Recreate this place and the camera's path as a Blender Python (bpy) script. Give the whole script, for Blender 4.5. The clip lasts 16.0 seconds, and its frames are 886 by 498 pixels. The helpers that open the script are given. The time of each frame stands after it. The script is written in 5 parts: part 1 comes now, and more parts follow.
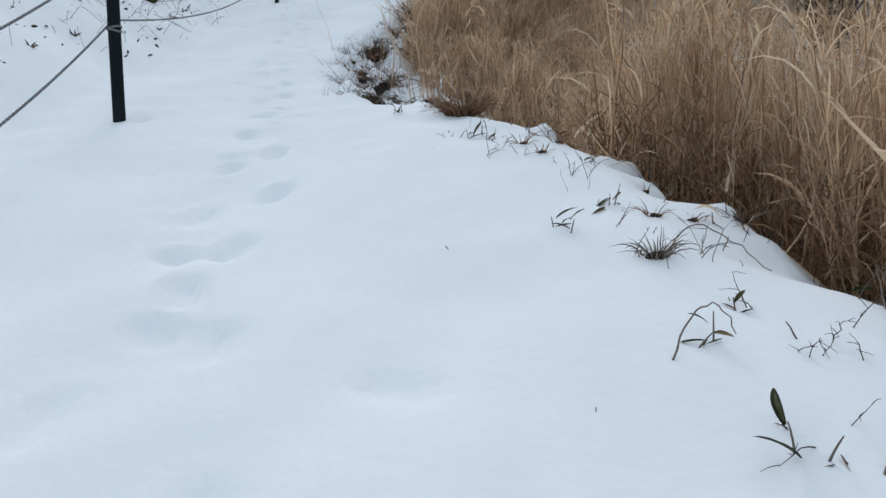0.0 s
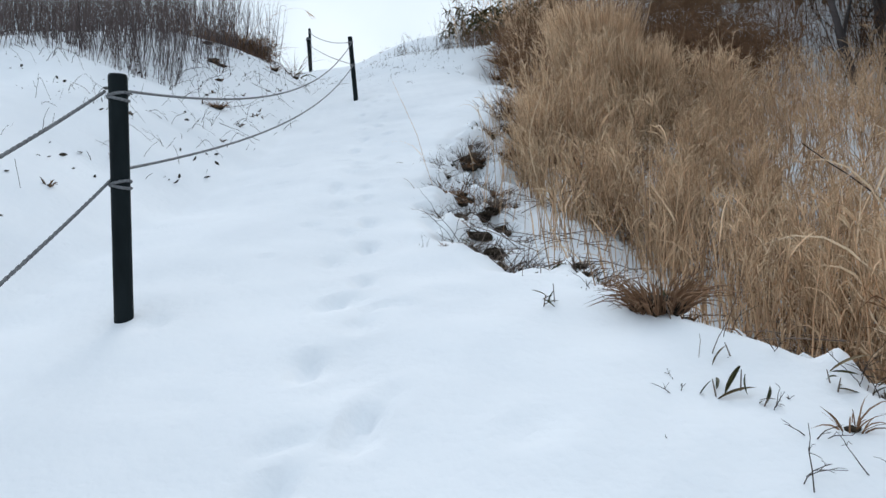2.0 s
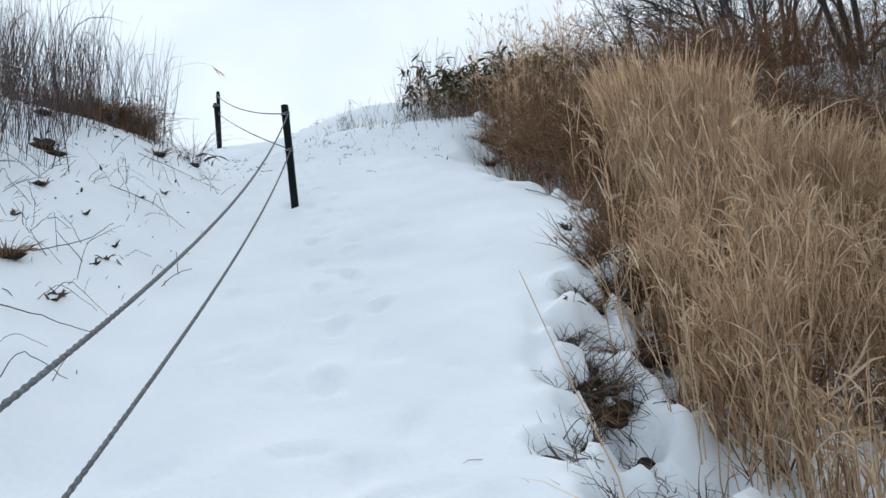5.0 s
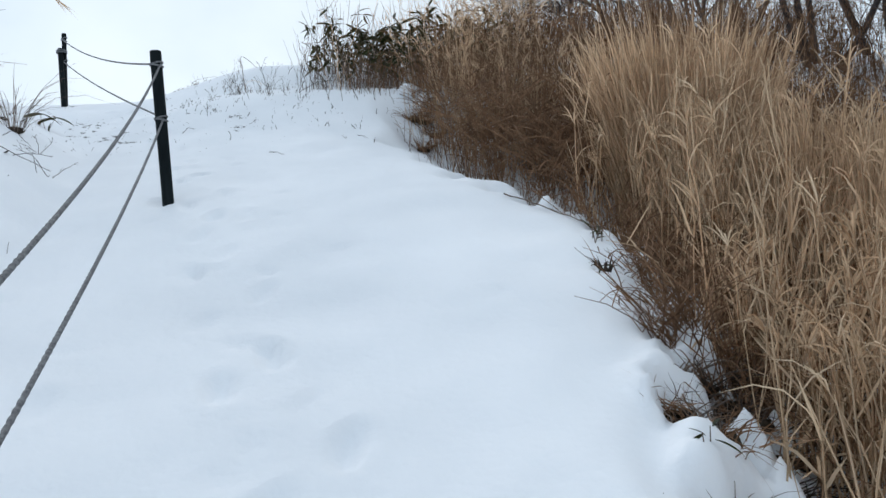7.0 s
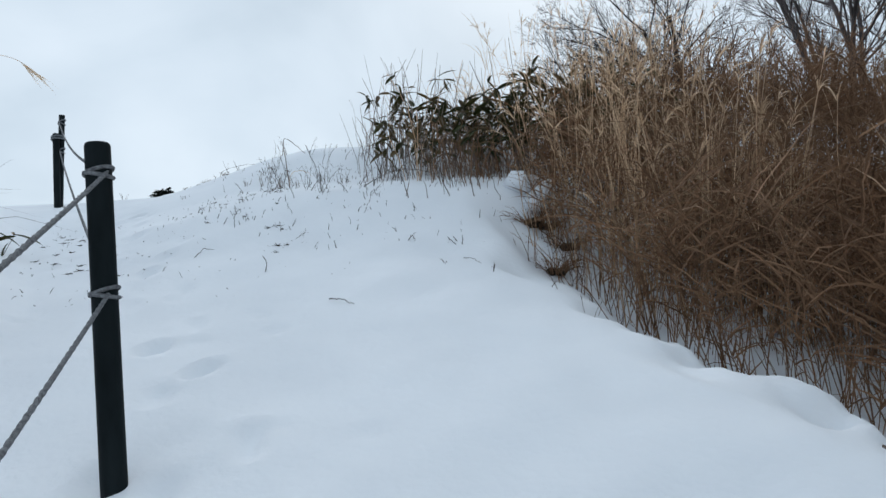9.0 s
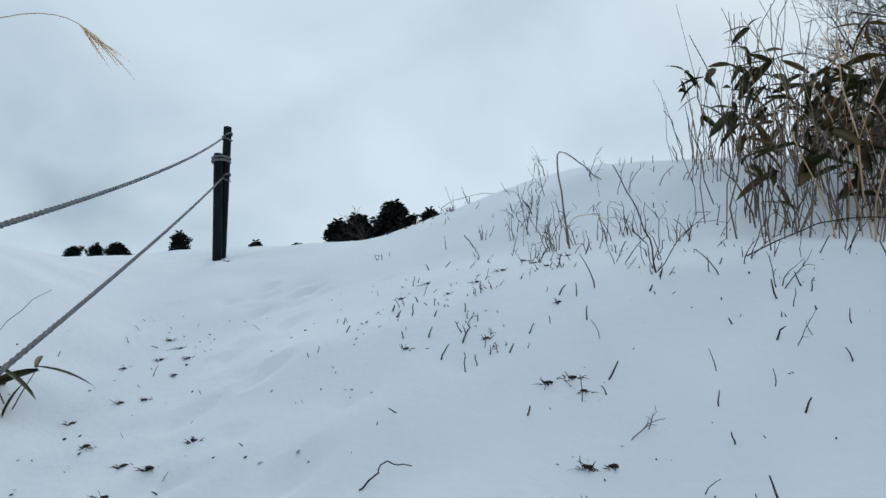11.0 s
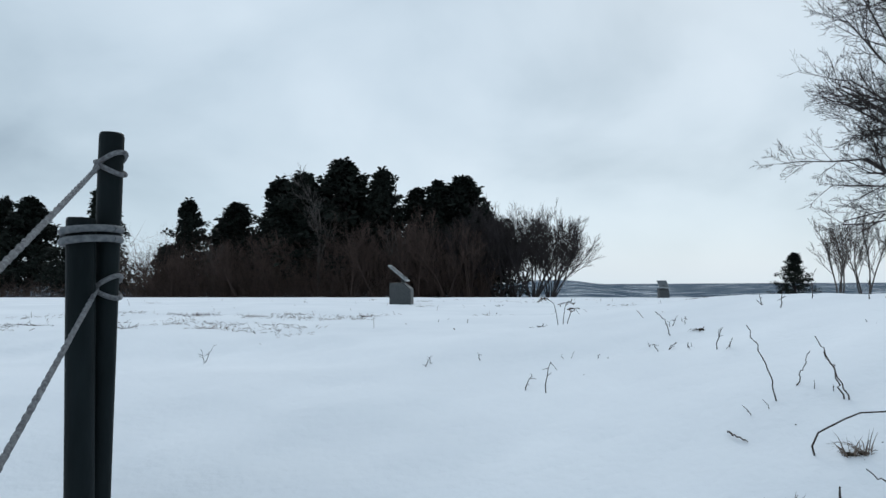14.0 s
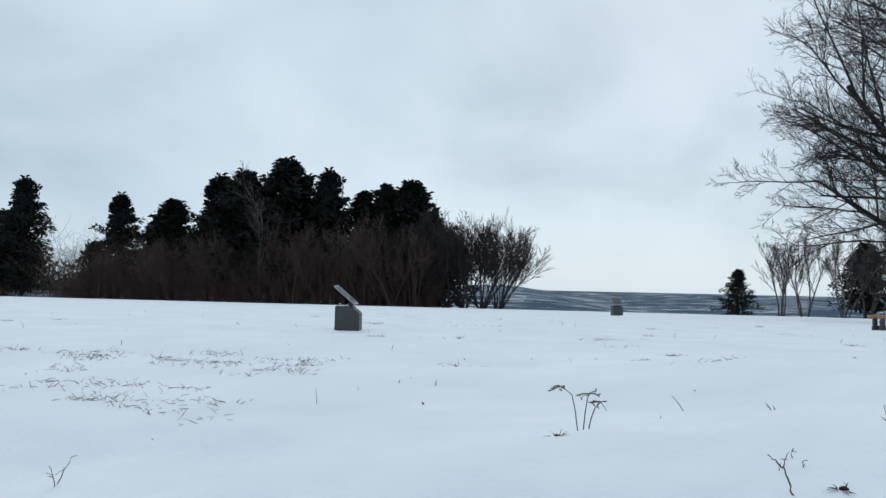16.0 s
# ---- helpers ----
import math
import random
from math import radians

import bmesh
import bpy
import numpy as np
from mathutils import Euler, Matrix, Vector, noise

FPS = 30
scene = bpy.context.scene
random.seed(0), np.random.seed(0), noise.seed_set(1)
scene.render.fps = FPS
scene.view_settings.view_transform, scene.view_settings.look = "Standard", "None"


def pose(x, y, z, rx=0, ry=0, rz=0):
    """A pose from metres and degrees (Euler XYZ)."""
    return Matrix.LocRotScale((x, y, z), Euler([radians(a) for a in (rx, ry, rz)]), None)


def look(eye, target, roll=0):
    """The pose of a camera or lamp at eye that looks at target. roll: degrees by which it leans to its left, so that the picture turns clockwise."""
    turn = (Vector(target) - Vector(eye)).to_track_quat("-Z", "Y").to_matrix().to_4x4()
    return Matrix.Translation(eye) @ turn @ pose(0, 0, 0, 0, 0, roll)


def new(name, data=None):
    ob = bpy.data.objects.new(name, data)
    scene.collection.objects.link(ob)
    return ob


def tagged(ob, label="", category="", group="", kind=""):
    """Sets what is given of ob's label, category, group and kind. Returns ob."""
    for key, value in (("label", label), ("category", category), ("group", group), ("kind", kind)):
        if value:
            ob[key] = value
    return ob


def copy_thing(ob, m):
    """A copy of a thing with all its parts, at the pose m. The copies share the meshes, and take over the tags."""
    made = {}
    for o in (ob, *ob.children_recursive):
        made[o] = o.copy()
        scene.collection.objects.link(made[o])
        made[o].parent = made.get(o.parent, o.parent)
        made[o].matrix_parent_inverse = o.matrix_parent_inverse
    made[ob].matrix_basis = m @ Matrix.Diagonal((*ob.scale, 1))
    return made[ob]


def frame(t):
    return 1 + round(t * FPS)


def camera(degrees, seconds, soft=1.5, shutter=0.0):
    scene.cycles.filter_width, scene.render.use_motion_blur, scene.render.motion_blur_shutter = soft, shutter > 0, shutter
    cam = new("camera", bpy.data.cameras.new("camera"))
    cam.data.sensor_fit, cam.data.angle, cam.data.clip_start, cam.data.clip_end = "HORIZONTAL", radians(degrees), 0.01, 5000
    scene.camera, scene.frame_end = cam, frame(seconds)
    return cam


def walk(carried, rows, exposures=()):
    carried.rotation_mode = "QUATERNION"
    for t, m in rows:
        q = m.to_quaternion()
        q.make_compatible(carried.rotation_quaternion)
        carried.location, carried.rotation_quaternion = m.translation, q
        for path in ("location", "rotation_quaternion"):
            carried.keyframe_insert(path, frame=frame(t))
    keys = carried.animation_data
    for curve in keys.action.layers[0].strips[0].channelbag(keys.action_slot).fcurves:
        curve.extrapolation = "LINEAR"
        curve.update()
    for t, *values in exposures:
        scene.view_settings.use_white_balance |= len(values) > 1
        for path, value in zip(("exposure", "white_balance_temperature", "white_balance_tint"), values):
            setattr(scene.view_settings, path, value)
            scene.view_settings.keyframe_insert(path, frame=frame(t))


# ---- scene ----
cam = camera(65.3, 16.0)
PATH = [
    (0, (1.067, 1.014, 1.798), (0.912, 2.982, 1.474), -2.5),
    (0.5, (0.988, 1.405, 1.996), (0.922, 3.402, 1.9), 0.4),
    (1, (0.851, 1.876, 2.094), (0.703, 3.867, 1.982), -3.0),
    (1.5, (0.698, 2.408, 2.243), (0.465, 4.387, 2.071), -1.5),
    (2, (0.48, 2.929, 2.4), (0.127, 4.895, 2.299), -3.5),
    (2.5, (0.216, 3.565, 2.446), (-0.059, 5.545, 2.385), -2.5),
    (3, (-0.161, 4.229, 2.593), (-0.422, 6.211, 2.532), -4.5),
    (3.5, (-0.369, 4.872, 2.894), (-0.616, 6.855, 2.81), -3.2),
    (4, (-0.714, 5.731, 3.089), (-0.719, 7.728, 3.182), -3.2),
    (4.5, (-1.0, 6.655, 3.378), (-0.991, 8.654, 3.444), -3.7),
    (5, (-1.204, 7.665, 3.753), (-1.302, 9.662, 3.811), -4.6),
    (5.2, (-1.285, 7.994, 3.789), (-1.377, 9.991, 3.87), -5.5),
    (7.3, (-1.89, 10.28, 4.312), (-1.625, 12.262, 4.273), -2.4),
    (7.5, (-1.936, 10.615, 4.373), (-1.739, 12.604, 4.465), -3.3),
    (7.8, (-1.946, 11.144, 4.523), (-1.771, 13.117, 4.802), -2.7),
    (8, (-1.935, 11.576, 4.602), (-1.798, 13.554, 4.864), -2.8),
    (8.2, (-1.987, 11.774, 4.7), (-1.826, 13.751, 4.953), -3.4),
    (10.3, (-2.767, 15.53, 5.71), (-2.786, 17.53, 5.738), -6.2),
    (10.5, (-2.87, 15.821, 5.794), (-3.159, 17.796, 5.93), -4.1),
    (11, (-3.08, 16.604, 6.115), (-3.554, 18.535, 6.327), -0.9),
    (11.5, (-3.478, 17.4, 6.435), (-3.99, 19.323, 6.634), -1.8),
    (12, (-3.875, 18.19, 6.63), (-4.407, 20.113, 6.768), -3.7),
    (12.5, (-4.296, 18.772, 6.844), (-4.862, 20.689, 6.901), -8.1),
    (13, (-4.721, 19.474, 7.192), (-5.298, 21.388, 7.26), -2.7),
    (13.5, (-4.995, 19.853, 7.401), (-5.428, 21.803, 7.502), 0.2),
    (14, (-5.14, 20.233, 7.501), (-5.445, 22.208, 7.574), -0.3),
    (14.5, (-5.279, 20.579, 7.616), (-5.422, 22.572, 7.698), -0.6),
    (15, (-5.282, 20.89, 7.751), (-5.251, 22.887, 7.861), -1.1),
    (15.5, (-5.43, 21.413, 7.807), (-5.415, 23.408, 7.938), -0.6),
    (16, (-5.516, 21.596, 7.861), (-5.663, 23.589, 7.943), 1.3),
]
EXPOSURES = [(0, 0.24, 6500, 12), (0.5, 0.43, 6500, 12), (3, 0.45, 6500, 12), (5.2, 0.46, 6500, 12), (7.4, 0.42, 6450, 12), (8.2, 0.24, 6400, 11), (10.3, 0.15, 6350, 11), (11, 0.02, 6250, 9), (16, 0.03, 6250, 9)]
walk(cam, [(t, look(eye, target, roll)) for t, eye, target, roll in PATH], EXPOSURES)

# ---- world and light ----
def build_world():
    w = bpy.data.worlds.new("overcast_sky")
    scene.world = w
    w.use_nodes = True
    nt = w.node_tree
    nt.nodes.clear()
    n, l = nt.nodes.new, nt.links.new
    out, bg = n("ShaderNodeOutputWorld"), n("ShaderNodeBackground")
    sky = n("ShaderNodeTexSky")
    sky.sky_type, sky.sun_disc = "NISHITA", False
    sky.sun_elevation, sky.sun_rotation = radians(SUN_UP), radians(-SUN_TURN)
    dim = n("ShaderNodeVectorMath")
    dim.operation = "SCALE"
    dim.inputs["Scale"].default_value = 0.12
    l(sky.outputs[0], dim.inputs[0])
    # cloud layer, laid out on a level sheet overhead
    tc, sep = n("ShaderNodeTexCoord"), n("ShaderNodeSeparateXYZ")
    l(tc.outputs["Generated"], sep.inputs[0])
    up = n("ShaderNodeMath")
    up.operation = "MAXIMUM"
    up.inputs[1].default_value = 0.0
    l(sep.outputs["Z"], up.inputs[0])
    add = n("ShaderNodeMath")
    add.inputs[1].default_value = 0.55
    l(up.outputs[0], add.inputs[0])
    px, py = n("ShaderNodeMath"), n("ShaderNodeMath")
    px.operation = py.operation = "DIVIDE"
    l(sep.outputs["X"], px.inputs[0]), l(add.outputs[0], px.inputs[1])
    l(sep.outputs["Y"], py.inputs[0]), l(add.outputs[0], py.inputs[1])
    vec = n("ShaderNodeCombineXYZ")
    l(px.outputs[0], vec.inputs[0]), l(py.outputs[0], vec.inputs[1])
    vec.inputs[2].default_value = 3.7
    big = n("ShaderNodeTexNoise")
    big.inputs["Scale"].default_value, big.inputs["Detail"].default_value = 2.3, 6.0
    big.inputs["Roughness"].default_value, big.inputs["Distortion"].default_value = 0.46, 0.25
    l(vec.outputs[0], big.inputs["Vector"])
    ramp = n("ShaderNodeValToRGB")
    for pos, c in ((0.30, (0.37, 0.455, 0.525)), (0.42, (0.49, 0.585, 0.655)), (0.54, (0.585, 0.68, 0.75)), (0.70, (0.67, 0.76, 0.825))):
        e = ramp.color_ramp.elements.new(pos)
        e.color = (*c, 1)
    ramp.color_ramp.elements.remove(ramp.color_ramp.elements[0])
    ramp.color_ramp.elements.remove(ramp.color_ramp.elements[-1])
    l(big.outputs["Fac"], ramp.inputs[0])
    # lighter haze towards the horizon
    haze = n("ShaderNodeMapRange")
    haze.inputs["From Min"].default_value, haze.inputs["From Max"].default_value = 0.0, 0.15
    haze.inputs["To Min"].default_value, haze.inputs["To Max"].default_value = 0.85, 0.0
    l(up.outputs[0], haze.inputs["Value"])
    mh = n("ShaderNodeMix")
    mh.data_type = "RGBA"
    mh.inputs["B"].default_value = (0.63, 0.75, 0.84, 1)
    l(haze.outputs[0], mh.inputs["Factor"]), l(ramp.outputs[0], mh.inputs["A"])
    mix = n("ShaderNodeMix")
    mix.data_type = "RGBA"
    mix.inputs["Factor"].default_value = 0.93
    l(dim.outputs[0], mix.inputs["A"]), l(mh.outputs[2], mix.inputs["B"])
    l(mix.outputs[2], bg.inputs["Color"])
    bg.inputs["Strength"].default_value = SKY
    l(bg.outputs[0], out.inputs["Surface"])
    sun = bpy.data.lights.new("sun", "SUN")
    sun.energy, sun.angle, sun.color = 1.0, radians(25), (1.0, 0.97, 0.92)
    d = Vector((math.sin(radians(SUN_TURN)), math.cos(radians(SUN_TURN)), math.tan(radians(SUN_UP))))
    new("sun", sun).matrix_world = look(d * 60, (0, 0, 0))


SKY, SUN_UP, SUN_TURN = 1.0, 32, -14
build_world()


# ---- materials ----
def material(name, dark, light, scale=8.0, detail=4.0, rough=0.7, bump=0.0, bump_scale=60.0, island=0.0, metal=0.0, lo=0.3, hi=0.7, stretch=(1, 1, 1), spec=0.3, through_light=0.0):
    m = bpy.data.materials.new(name)
    m.use_nodes = True
    nt = m.node_tree
    n, l = nt.nodes.new, nt.links.new
    p = nt.nodes["Principled BSDF"]
    p.inputs["Roughness"].default_value, p.inputs["Metallic"].default_value = rough, metal
    p.inputs["Specular IOR Level"].default_value = spec
    tc, mp, no, rp = n("ShaderNodeTexCoord"), n("ShaderNodeMapping"), n("ShaderNodeTexNoise"), n("ShaderNodeMapRange")
    mp.inputs["Scale"].default_value = stretch
    l(tc.outputs["Object"], mp.inputs[0]), l(mp.outputs[0], no.inputs["Vector"])
    no.inputs["Scale"].default_value, no.inputs["Detail"].default_value = scale, detail
    rp.inputs["From Min"].default_value, rp.inputs["From Max"].default_value = lo, hi
    l(no.outputs["Fac"], rp.inputs["Value"])
    fac = rp.outputs[0]
    if island:
        geo, mx = n("ShaderNodeNewGeometry"), n("ShaderNodeMix")
        mx.inputs["Factor"].default_value = island
        l(fac, mx.inputs["A"]), l(geo.outputs["Random Per Island"], mx.inputs["B"])
        fac = mx.outputs[0]
    col = n("ShaderNodeMix")
    col.data_type = "RGBA"
    col.inputs["A"].default_value, col.inputs["B"].default_value = (*dark, 1), (*light, 1)
    l(fac, col.inputs["Factor"]), l(col.outputs[2], p.inputs["Base Color"])
    if through_light:
        tr, ms = n("ShaderNodeBsdfTranslucent"), n("ShaderNodeMixShader")
        ms.inputs[0].default_value = through_light
        l(col.outputs[2], tr.inputs["Color"])
        l(p.outputs[0], ms.inputs[1]), l(tr.outputs[0], ms.inputs[2])
        l(ms.outputs[0], nt.nodes["Material Output"].inputs["Surface"])
    if bump:
        nb, bp = n("ShaderNodeTexNoise"), n("ShaderNodeBump")
        nb.inputs["Scale"].default_value, nb.inputs["Detail"].default_value = bump_scale, 3
        l(mp.outputs[0], nb.inputs["Vector"])
        bp.inputs["Strength"].default_value, bp.inputs["Distance"].default_value = bump, 0.01
        l(nb.outputs["Fac"], bp.inputs["Height"]), l(bp.outputs[0], p.inputs["Normal"])
    return m


def snow_material():
    """Snow near by, and the dark woods and fields of the far plain by their place on it."""
    m = material("snow", (0.76, 0.79, 0.83), (0.84, 0.865, 0.90), 0.9, 6, 0.75, 0.5, 22, spec=0.0)
    nt = m.node_tree
    n, l = nt.nodes.new, nt.links.new
    p = nt.nodes["Principled BSDF"]
    geo, sep = n("ShaderNodeNewGeometry"), n("ShaderNodeSeparateXYZ")
    l(geo.outputs["Position"], sep.inputs[0])
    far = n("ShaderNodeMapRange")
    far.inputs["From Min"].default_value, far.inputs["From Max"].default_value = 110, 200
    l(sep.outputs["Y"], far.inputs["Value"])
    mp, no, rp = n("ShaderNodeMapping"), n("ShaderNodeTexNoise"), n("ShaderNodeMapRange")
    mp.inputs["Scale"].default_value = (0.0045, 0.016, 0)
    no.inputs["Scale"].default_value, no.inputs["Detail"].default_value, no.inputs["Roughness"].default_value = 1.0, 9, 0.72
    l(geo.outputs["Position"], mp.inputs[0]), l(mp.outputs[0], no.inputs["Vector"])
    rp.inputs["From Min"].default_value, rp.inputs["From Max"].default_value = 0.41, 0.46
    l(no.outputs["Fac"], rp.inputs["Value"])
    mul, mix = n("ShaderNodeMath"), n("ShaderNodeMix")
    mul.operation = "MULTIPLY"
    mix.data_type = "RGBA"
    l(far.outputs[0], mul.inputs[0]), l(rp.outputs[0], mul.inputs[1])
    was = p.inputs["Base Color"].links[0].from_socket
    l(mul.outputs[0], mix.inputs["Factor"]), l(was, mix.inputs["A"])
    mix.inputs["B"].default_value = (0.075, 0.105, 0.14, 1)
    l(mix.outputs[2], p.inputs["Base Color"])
    return m


def leaf_material():
    """Bamboo-grass leaf: each leaf its own shade between dark green, olive and withered straw."""
    m = material("bamboo_grass_leaf", (0.02, 0.035, 0.012), (0.10, 0.10, 0.035), 9, 3, 0.5, through_light=0.15)
    nt = m.node_tree
    n, l = nt.nodes.new, nt.links.new
    p = nt.nodes["Principled BSDF"]
    info, pick, mix = n("ShaderNodeObjectInfo"), n("ShaderNodeMapRange"), n("ShaderNodeMix")
    pick.inputs["From Min"].default_value, pick.inputs["From Max"].default_value = 0.35, 0.95
    mix.data_type = "RGBA"
    mix.inputs["B"].default_value = (0.22, 0.15, 0.075, 1)
    was = p.inputs["Base Color"].links[0].from_socket
    l(info.outputs["Random"], pick.inputs["Value"]), l(pick.outputs[0], mix.inputs["Factor"])
    l(was, mix.inputs["A"]), l(mix.outputs[2], p.inputs["Base Color"])
    return m


SNOW = snow_material()
POST = material("black_paint", (0.004, 0.007, 0.008), (0.011, 0.016, 0.018), 14, 5, 0.6, 0.25, 80, stretch=(1, 1, 0.25), spec=0.08)
ROPE = material("grey_rope", (0.10, 0.10, 0.11), (0.24, 0.25, 0.26), 90, 3, 0.9, 0.8, 200)
STRAP = material("grey_strap", (0.09, 0.10, 0.11), (0.17, 0.18, 0.19), 60, 3, 0.8, 0.3, 150)
REED = material("dry_reed", (0.28, 0.165, 0.09), (0.92, 0.69, 0.47), 1.1, 4, 0.7, island=0.68, lo=0.34, hi=0.66, spec=0.2, through_light=0.45)
REED_PALE = material("pale_reed", (0.50, 0.35, 0.22), (0.84, 0.67, 0.48), 1.5, 3, 0.65, island=0.7, spec=0.2, through_light=0.35)
REED_DARK = material("brown_tangle", (0.07, 0.038, 0.022), (0.33, 0.19, 0.11), 1.5, 3, 0.8, island=0.65, spec=0.2, through_light=0.1)
GREY_GRASS = material("grey_grass", (0.065, 0.050, 0.045), (0.25, 0.195, 0.16), 1.5, 3, 0.8, island=0.7, spec=0.2)
BANK_GRASS = material("dark_grey_grass", (0.038, 0.030, 0.031), (0.16, 0.125, 0.118), 1.5, 3, 0.8, island=0.7, spec=0.2)
TWIG = material("dark_twig", (0.018, 0.013, 0.011), (0.075, 0.055, 0.045), 6, 3, 0.8, island=0.6, spec=0.2)
BARK = material("bare_bark", (0.016, 0.013, 0.014), (0.055, 0.047, 0.047), 3, 5, 0.85, 0.4, 30, stretch=(1, 1, 0.3), spec=0.2)
PALE_BARK = material("pale_bark", (0.035, 0.031, 0.030), (0.12, 0.108, 0.10), 3, 5, 0.85, 0.4, 30, spec=0.2)
HEDGE_BARK = material("grey_brown_bark", (0.028, 0.023, 0.024), (0.115, 0.098, 0.096), 3, 5, 0.85, 0.4, 30, stretch=(1, 1, 0.3), spec=0.2)
# near-black soil; its dark colour also stands for shade in the verge hollows
SOIL_SHADE = material("soil_shade", (0.010, 0.008, 0.006), (0.055, 0.042, 0.03), 30, 4, 0.9, 0.6, 90, spec=0.1)
THICKET = material("thicket_twig", (0.034, 0.024, 0.021), (0.115, 0.078, 0.066), 1.2, 4, 0.85, island=0.6, spec=0.2)
NEEDLE = material("conifer_needles", (0.004, 0.006, 0.005), (0.018, 0.024, 0.019), 0.7, 3, 0.75, island=0.6, spec=0.15)
SASA = leaf_material()
DEAD_LEAF = material("dead_leaf", (0.02, 0.015, 0.012), (0.15, 0.095, 0.055), 7, 3, 0.8, island=0.7)
STONE = material("dark_granite", (0.035, 0.040, 0.043), (0.075, 0.08, 0.083), 40, 5, 0.5, 0.2, 120)
PANEL = material("grey_panel", (0.22, 0.24, 0.25), (0.34, 0.36, 0.37), 12, 4, 0.35)
WOOD = material("weathered_wood", (0.22, 0.13, 0.07), (0.42, 0.28, 0.16), 6, 4, 0.7, 0.3, 40, stretch=(0.2, 1, 1))


# ---- mesh builders ----
def mesh_of(name, verts, quads, smooth=True):
    me = bpy.data.meshes.new(name)
    v, q = np.asarray(verts, np.float32), np.asarray(quads, np.int32)
    me.vertices.add(len(v))
    me.vertices.foreach_set("co", v.ravel())
    me.loops.add(q.size)
    me.loops.foreach_set("vertex_index", q.ravel())
    me.polygons.add(len(q))
    me.polygons.foreach_set("loop_start", np.arange(0, q.size, 4, dtype=np.int32))
    me.update(calc_edges=True)
    me.polygons.foreach_set("use_smooth", np.full(len(q), smooth))
    return me


def tubes(P, R, sides=3, spin=None):
    """Tapered tubes (two sides: flat blades) along N paths of K points: vertices and quads."""
    P, R = np.asarray(P, float), np.asarray(R, float)
    N, K, _ = P.shape
    T = np.gradient(P, axis=1)
    T /= np.linalg.norm(T, axis=2, keepdims=True) + 1e-9
    ref = np.where(np.abs(T[:, :1, 2:]) > 0.9, np.array([1.0, 0.0, 0.0]), np.array([0.0, 0.0, 1.0]))
    ref = np.repeat(ref, K, 1)
    U = np.cross(T, ref)
    U /= np.linalg.norm(U, axis=2, keepdims=True) + 1e-9
    V = np.cross(T, U)
    a0 = np.zeros(N) if spin is None else np.asarray(spin)
    ang = a0[:, None] + np.arange(sides)[None] * 2 * np.pi / sides
    ring = U[:, :, None] * np.cos(ang)[:, None, :, None] + V[:, :, None] * np.sin(ang)[:, None, :, None]
    verts = (P[:, :, None] + ring * R[:, :, None, None]).reshape(-1, 3)
    idx = np.arange(N * K * sides).reshape(N, K, sides)
    run = range(1) if sides == 2 else range(sides)
    quads = [np.stack([idx[:, :-1, s], idx[:, :-1, (s + 1) % sides], idx[:, 1:, (s + 1) % sides], idx[:, 1:, s]], -1).reshape(-1, 4) for s in run]
    return verts, np.concatenate(quads)


def joined(pieces):
    verts, quads, n = [], [], 0
    for v, q in pieces:
        verts.append(v), quads.append(q + n)
        n += len(v)
    return np.concatenate(verts), np.concatenate(quads)


def thing(name, label, category, place=(0, 0, 0), group="", kind=""):
    ob = new(name)
    ob.location = place
    return tagged(ob, label, category, group, kind)


def solid(name, pieces, mat, parent=None, label="", smooth=True):
    me = mesh_of(name, *joined(pieces), smooth=smooth)
    me.materials.append(mat)
    ob = new(name, me)
    ob.parent = parent
    return tagged(ob, label)


def part(name, bm, mat, parent=None, label="", smooth=False):
    me = bpy.data.meshes.new(name)
    bm.to_mesh(me)
    bm.free()
    me.materials.append(mat)
    if smooth:
        me.polygons.foreach_set("use_smooth", np.full(len(me.polygons), True))
    ob = new(name, me)
    ob.parent = parent
    return tagged(ob, label)


def bent(base, lean, length, sag, K=5, wobble=0.0, rng=None):
    """Stems from base points: they set out along lean and droop by sag of their length."""
    t = np.linspace(0, 1, K)[None, :, None]
    d = lean / np.linalg.norm(lean, axis=1, keepdims=True)
    P = base[:, None] + d[:, None] * t * length[:, None, None]
    flat = d * [1, 1, 0] + 1e-6
    flat /= np.linalg.norm(flat, axis=1, keepdims=True)
    s = (sag * length)[:, None, None]
    P = P + flat[:, None] * s * 0.8 * t**2 - np.array([0, 0, 1.0]) * s * t**2.5
    if wobble:
        w = rng.normal(0, 1, P.shape) * (wobble * length)[:, None, None] * np.array([1, 1, 0.4])
        w[:, 0] = 0
        P = P + w
    return P


# ---- the lie of the land ----
def curve(nodes, soft):
    """A smooth line through (position, value) nodes."""
    x = np.arange(nodes[0][0] - 8, nodes[-1][0] + 8, 0.05)
    v = np.interp(x, [a for a, _ in nodes], [b for _, b in nodes])
    k = np.exp(-0.5 * (np.arange(-60, 61) * 0.05 / soft) ** 2)
    v = np.convolve(np.pad(v, 60, mode="edge"), k / k.sum(), "valid")
    return lambda s: np.interp(s, x, v)


